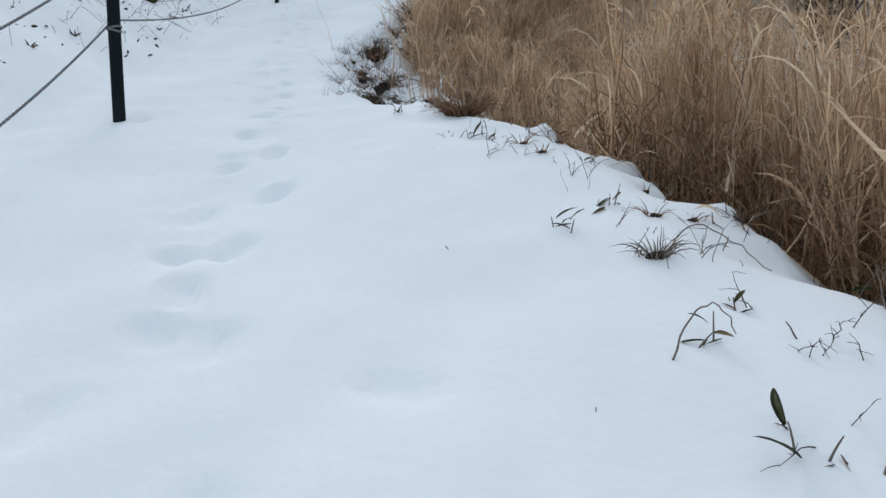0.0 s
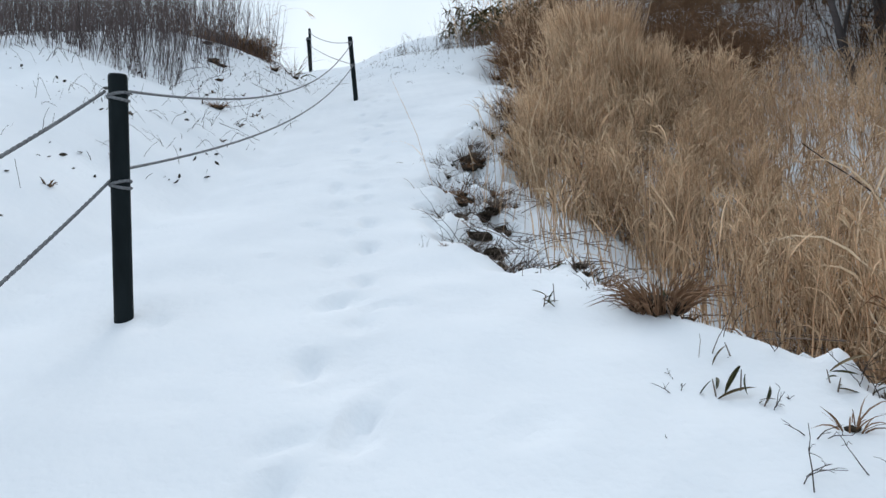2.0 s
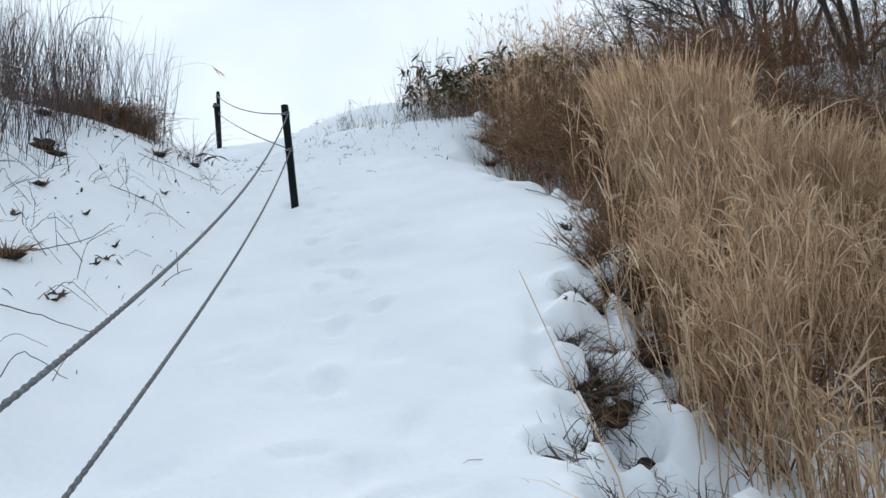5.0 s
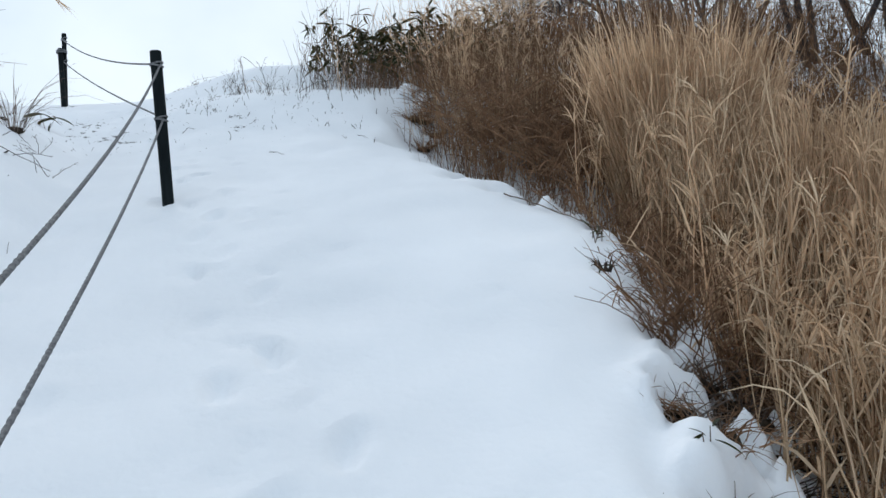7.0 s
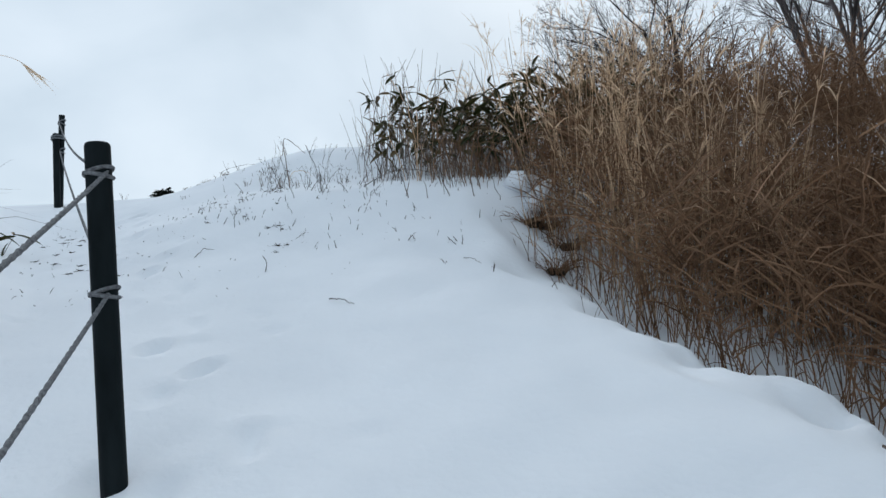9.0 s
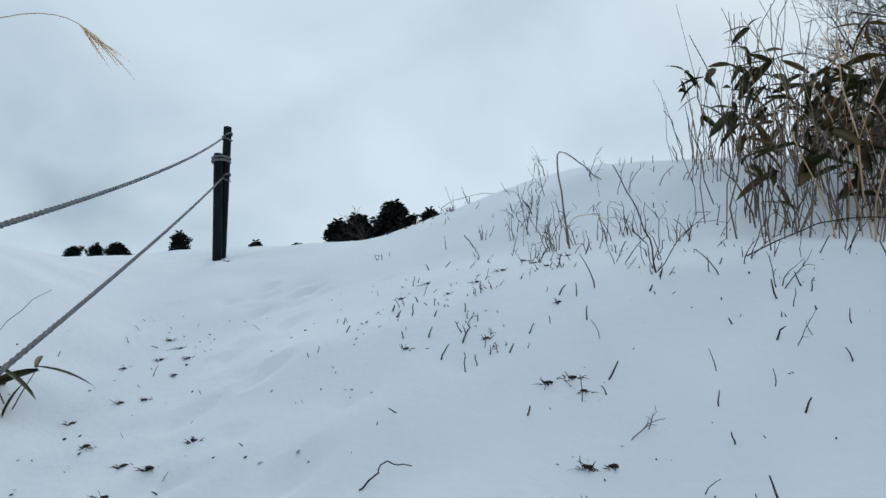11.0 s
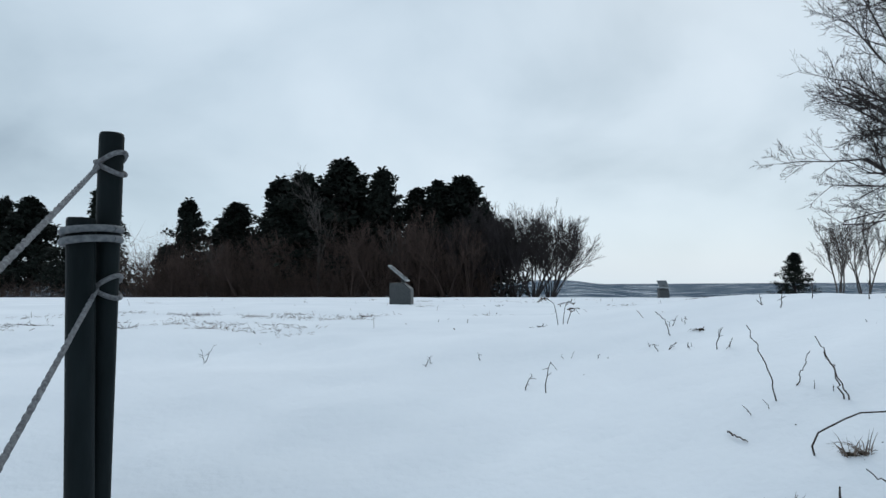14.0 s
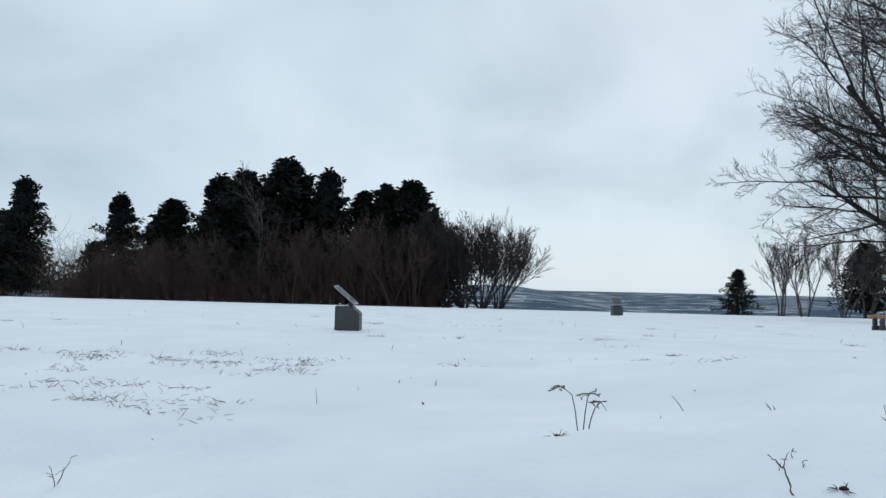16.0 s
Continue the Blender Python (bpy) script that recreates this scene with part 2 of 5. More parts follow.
rise = curve([(-14, -2.2), (-6, -0.72), (0, 0.60), (5.9, 1.92), (9.4, 2.70), (12, 3.45), (15.4, 4.60), (20, 5.981), (21.5, 6.6), (22.6, 6.878), (24.2, 7.067), (33.3, 6.94), (45, 6.62), (60, 6.16), (70, 5.74), (90, 4.9)], 0.7)
line_of_posts = curve([(-10, 0.9), (-4, 0.25), (5.85, -1.6), (15.37, -3.22), (22.1, -6.5), (30, -9)], 0.8)
edge = curve([(-8, 4.5), (0, 3.0), (3, 2.45), (4.2, 2.1), (5.8, 1.5), (6.3, 1.05), (7.1, 0.25), (8.2, -0.35), (9.4, -0.5), (10.5, -0.7), (12, -0.5), (13.2, -0.05), (14.3, 0.12), (15.4, -0.22), (16.3, -0.65), (18.2, -1.05), (19.4, -1.15), (20.2, -0.4), (21.2, 1.0), (23, 3.0), (28, 6)], 0.3)
mound = curve([(17.2, 0), (19.0, 0.114), (19.7, 0.602), (20.5, 0.208), (21.8, 0.666), (23, 0.542), (24.5, 0.187), (27, 0.298), (30, 0)], 0.45)


def step(a, b, v):
    t = np.clip((v - a) / (b - a), 0, 1)
    return t * t * (3 - 2 * t)


def ripple(x, y, size, seed):
    """Soft lumps of about that size, from crossing waves."""
    r = np.random.RandomState(seed)
    out = 0
    for _ in range(7):
        a, p = r.uniform(0, 2 * np.pi, 2)
        f = 2 * np.pi / size * r.uniform(0.6, 1.5)
        out = out + np.sin(f * (x * np.cos(a) + y * np.sin(a)) + p + 1.3 * np.sin(0.4 * f * (y * np.cos(a) - x * np.sin(a))))
    return out / 3.5


def height(x, y):
    x, y = np.asarray(x, float), np.asarray(y, float)
    z = rise(y)
    # bank on the roped side
    d = line_of_posts(y) - x - 0.7 + 0.4 * step(14, 18, y)
    bank = 1.9 * (1 - np.exp(-np.maximum(d, 0) ** 1.3 / 2.4))
    z = z + bank * (1 - step(19.3, 22.4, y)) * (1 + 0.10 * ripple(x, y, 3.0, 5))
    z = z + 0.10 * (1 - step(9, 14, y)) * step(-1.3, 0.0, line_of_posts(y) - x)
    # drop into the reeds
    u = x - edge(y) - 0.10 * ripple(x, y, 0.9, 3)
    z = z - (0.46 * step(-0.5, 0.5, u) + (0.25 + 0.75 * (1 - step(8, 13, y))) * step(0.3, 3.4, u)) * (1 - step(18.6, 20.4, y))
    # mound beside the head of the path
    z = z + mound(y) * step(-5.648, -3.107, x)
    # the head of the path leans down towards the roped side
    z = z + 0.1 * np.clip(x + 6.18, -1.4, 0.8) * np.exp(-(((y - 24.5) / 0.7) ** 2))
    # the plain far below
    z = z - 44 * step(80, 330, y + 0.05 * np.abs(x)) - 30 * step(80, 400, np.abs(x))
    near = (1 - step(30, 60, np.hypot(x + 2, y - 14)))
    z = z + near * (0.022 * ripple(x, y, 2.6, 1) + 0.010 * ripple(x, y, 0.7, 2) + 0.0035 * ripple(x, y, 0.22, 4))
    rough = np.exp(-np.maximum(np.abs(u - 0.2) - 0.3, 0) ** 2 / 0.03) * (1 - step(16, 18, y)) * step(2.0, 6.0, y)
    z = z + rough * (0.105 * ripple(x, y, 0.55, 8) + 0.045 * ripple(x, y, 0.26, 9))
    return z


def footprints():
    """Old, half-filled steps up the middle of the path."""
    r = np.random.RandomState(21)
    out, y, side = [], 1.5, 1
    while y < 21:
        mid = np.interp(y, [0, 4, 8, 12, 16, 20, 22], [0.75, -0.1, -1.1, -2.0, -3.1, -4.9, -5.6])
        out.append((mid + side * 0.14 + r.normal(0, 0.06), y, r.uniform(0.018, 0.048), r.uniform(-0.35, 0.35), 0.06, 0.13))
        y += r.uniform(0.26, 0.46)
        side = -side
    # scattered older dints beside the trail
    for _ in range(120):
        y = r.uniform(0.5, 21)
        mid = np.interp(y, [0, 4, 8, 12, 16, 20, 22], [0.2, -0.5, -1.3, -2.1, -3.1, -4.9, -5.6])
        out.append((mid + r.normal(0, 0.55), y, r.uniform(0.006, 0.022), r.uniform(0, 3), r.uniform(0.03, 0.09), r.uniform(0.05, 0.15)))
    return out


def hollows():
    """Pits in the broken verge where grass and dark soil-and-shade lumps sit in the snow: place, radius, depth."""
    r = np.random.RandomState(33)
    out = []
    for _ in range(120):
        y = r.uniform(6.2, 13.4)
        out.append((float(edge(y)) + r.uniform(-0.28, 0.50), y, r.uniform(0.05, 0.13), r.uniform(0.07, 0.16)))
    return out


def build_ground():
    grow = np.cumsum(0.06 * 1.13 ** np.arange(1, 82))
    xs = np.arange(-9, 4.01, 0.045)
    ys = np.arange(-1, 26.01, 0.045)
    xs = np.concatenate([xs[0] - grow[::-1], xs, xs[-1] + grow])
    ys = np.concatenate([ys[0] - grow[::-1], ys, ys[-1] + grow])
    X, Y = np.meshgrid(xs, ys)
    Z = height(X, Y)
    def near(px, py, reach):
        i, j = np.searchsorted(ys, (py - reach, py + reach)), np.searchsorted(xs, (px - reach, px + reach))
        return slice(*i), slice(*j)

    for fx, fy, deep, turn, wide, long in footprints():
        at = near(fx, fy, 0.4)
        dx, dy = X[at] - fx, Y[at] - fy
        u, v = dx * math.cos(turn) + dy * math.sin(turn), dy * math.cos(turn) - dx * math.sin(turn)
        q = (u / wide) ** 2 + (v / long) ** 2
        Z[at] += -deep * np.exp(-q**3) + 0.22 * deep * np.exp(-((q - 2.2) ** 2))
    for hx, hy, wide, deep in hollows():
        at = near(hx, hy, 0.5)
        q = ((X[at] - hx) / (wide * 1.3)) ** 2 + ((Y[at] - hy) / wide) ** 2
        Z[at] += -deep * np.exp(-q**3) + 0.22 * deep * np.exp(-((q - 2.4) ** 2)) * (Y[at] > hy - wide)
    idx = np.arange(X.size).reshape(X.shape)
    quads = np.stack([idx[:-1, :-1], idx[:-1, 1:], idx[1:, 1:], idx[1:, :-1]], -1).reshape(-1, 4)
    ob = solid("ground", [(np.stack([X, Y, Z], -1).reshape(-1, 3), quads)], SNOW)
    tagged(ob, "snow-covered hillside path rising to a flat snowfield", "ground", kind="structure")


build_ground()

# ---- rope fence ----
def post_pieces(r, h, deep=0.35):
    z = np.array([-deep, -0.01, 0.3, h * 0.7, h - 0.012, h - 0.003, h, h])
    rad = np.array([r, r, r * 0.99, r * 0.985, r * 0.98, r * 0.93, r * 0.86, 0.001])
    return tubes(np.stack([0 * z, 0 * z, z], -1)[None], rad[None], 20)


def post_at(x, y, h, tilt=(0, 0)):
    z = float(height(x, y))
    ob = thing("rope_post", "black painted round post standing in snow, rope tied to it", "post", (x, y, z), "rope fence posts")
    ob.rotation_euler = (tilt[0], tilt[1], 0)
    solid("pole", [post_pieces(0.043, h)], POST, ob)
    for k in (0.915, 0.56):
        solid("rope_knot", [ring_pieces(0.041, 0.0075, h * k, 0.012), ring_pieces(0.041, 0.0075, h * k - 0.014, -0.01)], ROPE, ob, "grey rope tied round the post")
    return Vector((x, y, z)), h


def ring_pieces(r, thick, z, slope=0.0):
    a = np.linspace(0, 2 * np.pi, 21)
    P = np.stack([(r + 0.004) * np.cos(a), (r + 0.004) * np.sin(a), z + slope * np.cos(a)], -1)
    return tubes(P[None], np.full((1, 21), thick), 7)


def rope_between(a, b, sag):
    """A twisted rope of two strands wound round each other, hanging between two points."""
    a, b = np.array(a), np.array(b)
    n = int(np.linalg.norm(b - a) / 0.02)
    t = np.linspace(0, 1, n)
    P = a + (b - a) * t[:, None]
    P[:, 2] -= sag * 4 * t * (1 - t)
    side = np.cross(b - a, (0, 0, 1))
    side /= np.linalg.norm(side)
    ang = t * np.linalg.norm(b - a) / 0.075 * 2 * np.pi
    off = side[None] * np.cos(ang)[:, None] + np.array([0, 0, 1.0]) * np.sin(ang)[:, None]
    strands = np.stack([P + off * 0.0026, P - off * 0.0026])
    ob = solid("rope", [tubes(strands, np.full((2, n), 0.0058), 6)], ROPE)
    return tagged(ob, "grey twisted rope sagging between two posts", "rope", "fence ropes")


post_z = post_at(0.15, -3.6, 1.14)
post_a = post_at(-1.575, 5.83, 1.13, (0.0, 0.065))
post_b = post_at(-3.21, 15.36, 1.16, (0.0, -0.03))


def double_post():
    x, y = -6.512, 22.18
    z = float(height(x, y)) + 0.045
    ob = thing("double_post", "two black posts strapped together, ropes tied to them", "post", (x, y, z), "rope fence posts")
    ob.rotation_euler = (0, 0.03, 0)
    solid("tall_pole", [post_pieces(0.037, 1.17)], POST, ob)
    v, q = post_pieces(0.041, 0.90)
    v = v + [-0.030, -0.086, 0]
    v[:, 0] += 0.034 * (1 - v[:, 2] / 0.90)
    solid("short_pole", [(v, q)], POST, ob)
    for k, h in ((0.05, 0.862), (0.05, 0.832)):
        a = np.linspace(0, 2 * np.pi, 25)
        P = np.stack([-0.022 + 0.072 * np.cos(a) * np.where(np.cos(a) > 0, 0.9, 1), -0.041 + 0.098 * np.sin(a), h + 0.01 * np.cos(a)], -1)
        solid("strap", [tubes(P[None], np.full((1, 25), 0.012), 6)], STRAP, ob, "grey strap round both posts")
    for h in (1.08, 0.70):
        solid("rope_knot", [ring_pieces(0.038, 0.008, h, 0.03), ring_pieces(0.038, 0.008, h - 0.02, -0.02)], ROPE, ob, "grey rope tied round the post")
    return Vector((x, y, z)), 1.17


post_c = double_post()


def tie(p, k):
    return p[0] + Vector((0, 0, p[1] * k))


for k, sag in ((0.935, 0.61), (0.58, 0.63)):
    rope_between(tie(post_z, k), tie(post_a, k), sag)
for k, j, sag in ((0.95, 0.915, 0.39), (0.61, 0.56, 0.28)):
    rope_between(tie(post_a, k), tie(post_b, j), sag)
for k, j, sag in ((0.915, 0.92, 0.12), (0.56, 0.60, 0.06)):
    rope_between(tie(post_b, k), tie(post_c, j), sag)


# ---- reeds and grasses ----
def ground_at(x, y, sink=0.03):
    return np.stack([x, y, height(x, y) - sink], -1)


def verge_of(y):
    """How far the reeds stand back from the path's edge."""
    return 0.10 + 0.95 * step(5.2, 6.8, y) * (1 - step(9.4, 12.2, y)) + 0.75 * step(6.2, 7.2, y) * (1 - step(8.6, 9.6, y)) + 0.22 * ripple(0 * y, y, 0.55, 15)


def reed_bed(name, label, xs, ys, mat, rng, tall=(1.5, 2.3), lean=0.10, leaves=3, plume=0.35, thick=0.0038, spread=0.25, sag=(0.02, 0.22), lean_to=(0.0, 0.0), by_slope=False, low=0.08, broad=1.0):
    n = len(xs)
    base = ground_at(xs, ys)
    h = rng.uniform(*tall, n) * (0.93 + 0.24 * ripple(xs, ys, 0.8, 77)) * (0.63 + 0.05 * step(3.5, 6.5, ys) - 0.03 * step(7.5, 9.5, ys) + 0.05 * step(9.5, 12.5, ys) + 0.20 * step(12.2, 14.6, ys) - 0.30 * step(0.8, 2.2, xs - edge(ys)) * step(8.5, 11, ys) * (1 - step(15.2, 16, ys)) - 0.10 * step(0.8, 3.6, xs - edge(ys)) * (1 - step(8.5, 11, ys)) - 0.30 * (1 - step(0.0, 0.9, xs - edge(ys) - verge_of(ys))) * step(6, 9, ys) if by_slope else 1.0)
    d = np.stack([rng.normal(lean_to[0], lean, n) + 0.09 * ripple(xs, ys, 0.7, 78), rng.normal(lean_to[1], lean, n) + 0.09 * ripple(xs, ys, 0.7, 79), np.ones(n)], -1)
    P = bent(base, d, h, rng.uniform(*sag, n) * 0.5, 5, 0.008, rng)
    pieces = [tubes(P, thick * rng.uniform(0.6, 1.3, n)[:, None] * np.array([1, 0.95, 0.85, 0.7, 0.35]), 3, rng.uniform(0, 6, n))]
    for _ in range(leaves):
        k = rng.uniform(low, 0.85, n)
        i = np.minimum((k * 4).astype(int), 3)
        f = (k * 4 - i)[:, None]
        at = P[np.arange(n), i] * (1 - f) + P[np.arange(n), i + 1] * f
        a = rng.uniform(0, 2 * np.pi, n)
        out = np.stack([np.cos(a) * spread, np.sin(a) * spread, rng.uniform(0.5, 1.0, n)], -1)
        L = h * rng.uniform(0.22, 0.42, n)
        B = bent(at, out, L, rng.uniform(0.0, 0.8, n) ** 1.6 * 0.9, 5, 0.01, rng)
        w = broad * rng.uniform(0.0020, 0.0044, n)[:, None] * np.array([0.7, 1, 0.9, 0.6, 0.08])
        pieces.append(tubes(B, w, 2, rng.uniform(0, 6, n)))
    if plume:
        pick = np.nonzero(rng.random(n) < plume)[0]
        m = len(pick)
        tip, way = P[pick, -1], P[pick, -1] - P[pick, -2]
        for _ in range(5):
            out = way / np.linalg.norm(way, axis=1, keepdims=True) + rng.normal(0, 0.22, (m, 3))
            B = bent(tip - way * 0.15, out, rng.uniform(0.10, 0.24, m), rng.uniform(0.1, 0.6, m), 4)
            pieces.append(tubes(B, np.full((m, 1), 0.0036) * np.array([0.5, 1, 0.9, 0.2]), 2, rng.uniform(0, 6, m)))
    ob = solid(name, pieces, mat)
    return tagged(ob, label, "reeds", kind="stuff")


def scatter_reeds(n, rng, y0, y1, near, far, clump=0.0, power=1.2):
    """Places beside the path's edge, in drifts, thicker in clumps."""
    m = n * 4
    y = rng.uniform(y0, y1, m)
    u = near + verge_of(y) + (far - near) * rng.random(m) ** power
    x = edge(y) + u
    keep = ripple(x, y, 1.1, 14) * clump + rng.normal(0, 0.5, m) > 0.05 * clump
    return x[keep][:n], y[keep][:n]


rng = np.random.default_rng(4)
x, y = scatter_reeds(7000, rng, -1.0, 15.2, 0.05, 3.2, 1.7, 1.1)
reed_bed("reed_bed", "tall dry brown reeds standing in snow beside the path", x, y, REED, rng, (1.2, 2.15), 0.07, 3, 0.45, 0.0046, 0.16, (0.0, 0.14), by_slope=True, broad=1.25)
x, y = scatter_reeds(6800, rng, -1.0, 15.0, 2.2, 8.0, 0.5)
reed_bed("reed_bed", "tall dry brown reeds farther down the slope", x, y, REED, rng, (1.3, 2.0), 0.09, 3, 0.6, 0.0045, 0.2, (0.0, 0.2), by_slope=True)
x, y = scatter_reeds(2600, rng, 0.0, 15.0, 0.12, 2.8, 1.4)
reed_bed("reed_bed", "pale straw-coloured reeds with drooping leaves", x, y, REED_PALE, rng, (0.9, 2.15), 0.10, 2, 0.4, 0.0052, 0.3, (0.03, 0.3), by_slope=True, broad=1.5)
x, y = scatter_reeds(420, rng, 2.5, 13.5, 0.05, 2.2, 1.0)
reed_bed("reed_bed", "broad pale reed blades arching out of the bed", x, y, REED_PALE, rng, (0.9, 1.7), 0.22, 3, 0.0, 0.0052, 0.5, (0.35, 0.9), by_slope=True, low=0.3, broad=2.6)
x, y = scatter_reeds(2900, rng, 2.0, 15.5, 0.25, 2.2, 0.6, 0.9)
reed_bed("brown_undergrowth", "reddish brown tangled stems low among the reeds", x, y, REED_DARK, rng, (0.25, 0.9), 0.35, 3, 0.0, 0.0036, 0.6, (0.1, 0.5))
x, y = scatter_reeds(1500, rng, 6.0, 15.0, 2.4, 8.0, 0.2)
reed_bed("brown_undergrowth", "brown brush on the slope below the reeds", x, y, REED, rng, (0.5, 1.15), 0.25, 3, 0.0, 0.0055, 0.5, (0.05, 0.4), broad=1.6)
x, y = scatter_reeds(1100, rng, 2.0, 6.2, 0.0, 0.9, 0.4)
reed_bed("brown_undergrowth", "reddish brown twiggy growth at the foot of the reeds", x, y, REED_DARK, rng, (0.3, 0.75), 0.28, 4, 0.0, 0.0026, 0.5, (0.0, 0.3))
x, y = scatter_reeds(1300, rng, 12.6, 14.9, -0.14, 0.7, 0.3)
reed_bed("brown_undergrowth", "dark reddish growth hanging over the snowy verge", x, y, REED_DARK, rng, (0.25, 0.6), 0.4, 4, 0.0, 0.003, 0.6, (0.1, 0.5))
x, y = scatter_reeds(330, rng, 6.2, 9.6, -1.3, 0.5, 0.3, 0.7)
reed_bed("reed_fringe", "thin brown reed stems standing apart in the snow", x, y, REED, rng, (0.4, 1.25), 0.13, 1, 0.1, 0.0036, 0.3, (0.0, 0.25))
x, y = scatter_reeds(90, rng, 9.6, 12.6, -0.15, 0.5, 0.3, 0.7)
reed_bed("reed_fringe", "thin pale reed stems standing apart in the snow", x, y, REED_PALE, rng, (0.5, 1.5), 0.13, 1, 0.1, 0.0036, 0.3, (0.0, 0.25))


def far_bed(n, x0, x1, y0, y1, tall, mat, label, leaves=3, plume=0.5, thick=0.005, lean=0.1, name="reed_bed", spread=0.3, sag=(0.02, 0.25), off=0.2, low=0.08, broad=1.0, clump=-9.0):
    x, y = rng.uniform(x0, x1, n), rng.uniform(y0, y1, n)
    keep = (x > edge(y) + off + 0.25 * ripple(x, y, 1.2, 31)) & (ripple(x, y, 0.6, 33) + rng.normal(0, 0.25, n) > clump)
    return reed_bed(name, label, x[keep], y[keep], mat, rng, tall, lean, leaves, plume, thick, spread, sag, low=low, broad=broad)


# a fan of reeds, the brown tangle beyond it, and taller stems behind
def fan(n, cx, cy, r, tall, mat, label):
    a, q = rng.uniform(0, 2 * np.pi, n), np.sqrt(rng.random(n)) * r
    x, y = cx + q * np.cos(a), cy + q * np.sin(a)
    h = rng.uniform(*tall, n)
    d = np.stack([(x - cx) * 0.27 + rng.normal(0, 0.05, n), (y - cy) * 0.27 + rng.normal(0, 0.05, n), np.ones(n)], -1)
    P = bent(ground_at(x, y), d, h, rng.uniform(0.0, 0.12, n), 5, 0.005, rng)
    pieces = [tubes(P, 0.0042 * rng.uniform(0.6, 1.3, n)[:, None] * np.array([1, 0.9, 0.8, 0.6, 0.3]), 3)]
    for k in (1, 2, 3):
        B = bent(P[:, k], d * [1.3, 1.3, 1] + rng.normal(0, 0.08, (n, 3)), h * 0.35, rng.uniform(0.0, 0.25, n), 4)
        pieces.append(tubes(B, np.full((n, 1), 0.0045) * np.array([0.7, 1, 0.7, 0.1]), 2, rng.uniform(0, 6, n)))
    return tagged(solid("reed_clump", pieces, mat), label, "reeds", kind="stuff")


fan(1400, 1.12, 15.7, 0.55, (1.25, 1.95), REED, "fan-shaped clump of tall dry reeds")
fan(600, 1.5, 13.9, 0.5, (0.9, 1.45), REED, "fan-shaped clump of pale dry reeds")
far_bed(3000, -1.2, 4.5, 15.9, 20.3, (0.9, 1.7), REED_DARK, "dense dark brown tangle of dead stalks on the slope", 9, 0.1, 0.004, 0.16, "brown_tangle", 0.9, (0.05, 0.35), 0.30, 0.34, 1.5, -0.15)
far_bed(900, -1.2, 3.0, 15.9, 20.3, (0.3, 0.9), REED_DARK, "bare dark stalks at the foot of the tangle", 1, 0.0, 0.0032, 0.25, "brown_tangle", 0.5, (0.05, 0.35), 0.10)
far_bed(500, -1.0, 0.9, 17.5, 22.0, (1.3, 2.1), REED, "tall dry reeds on the crest", 3, 0.8, 0.004, 0.08, "reed_bed", 0.2, (0.0, 0.15), 0.3)
far_bed(2600, 0.4, 8.0, 17.0, 24.0, (1.0, 1.6), REED_DARK, "tall brown reeds on the crest", 4, 0.6, 0.0042, 0.10, "reed_bed", 0.3, (0.0, 0.2), 0.6)
x, y = rng.uniform(-1.1, 2.0, 130), rng.uniform(21.0, 24.0, 130)
reed_bed("plume_grass", "scattered tall pale plume grass on the mound", x, y, REED_PALE, rng, (1.1, 1.9), 0.10, 2, 0.9, 0.004, 0.3, (0.05, 0.3))

# ---- trees ----
def limbs(start, way, length, radius, rng, levels, kids, K=6, crook=0.10, lift=0.12, shrink=0.62, angle=0.75):
    """Branches, level by level: each level's paths (N, K, 3) and radii (N, K)."""
    out = []
    P0, D, L, R = np.array([start], float), np.array([way], float), np.array([length]), np.array([radius])
    for lev in range(levels):
        n = len(P0)
        P, d = [P0], D / np.linalg.norm(D, axis=1, keepdims=True)
        for k in range(K - 1):
            d = d + rng.normal(0, crook, (n, 3)) + np.array([0, 0, lift if lev else lift * 0.3])
            d /= np.linalg.norm(d, axis=1, keepdims=True)
            P.append(P[-1] + d * (L / (K - 1))[:, None])
        P = np.stack(P, 1)
        rad = R[:, None] * np.linspace(1, 0.42, K)[None]
        out.append((P, rad))
        m = kids[lev] if lev < min(len(kids), levels - 1) else 0
        if not m:
            break
        i = np.repeat(np.arange(n), m)
        f = np.tile(np.linspace(0.30 if lev else 0.34, 0.98, m), n) + rng.normal(0, 0.03, n * m)
        f = np.clip(f, 0.15, 1.0) * (K - 1)
        j = np.minimum(f.astype(int), K - 2)
        w = (f - j)[:, None]
        P0 = P[i, j] * (1 - w) + P[i, j + 1] * w
        along = P[i, j + 1] - P[i, j]
        along /= np.linalg.norm(along, axis=1, keepdims=True)
        side = rng.normal(0, 1, (n * m, 3))
        side -= (side * along).sum(1, keepdims=True) * along
        side /= np.linalg.norm(side, axis=1, keepdims=True)
        D = along * np.cos(angle) + side * np.sin(angle) * rng.uniform(0.7, 1.3, n * m)[:, None]
        L = L[i] * shrink * rng.uniform(0.65, 1.15, n * m) * (1.12 - 0.35 * f / (K - 1))
        R = np.minimum(rad[i, j] * 0.55, R[i] * 0.45)
    return out


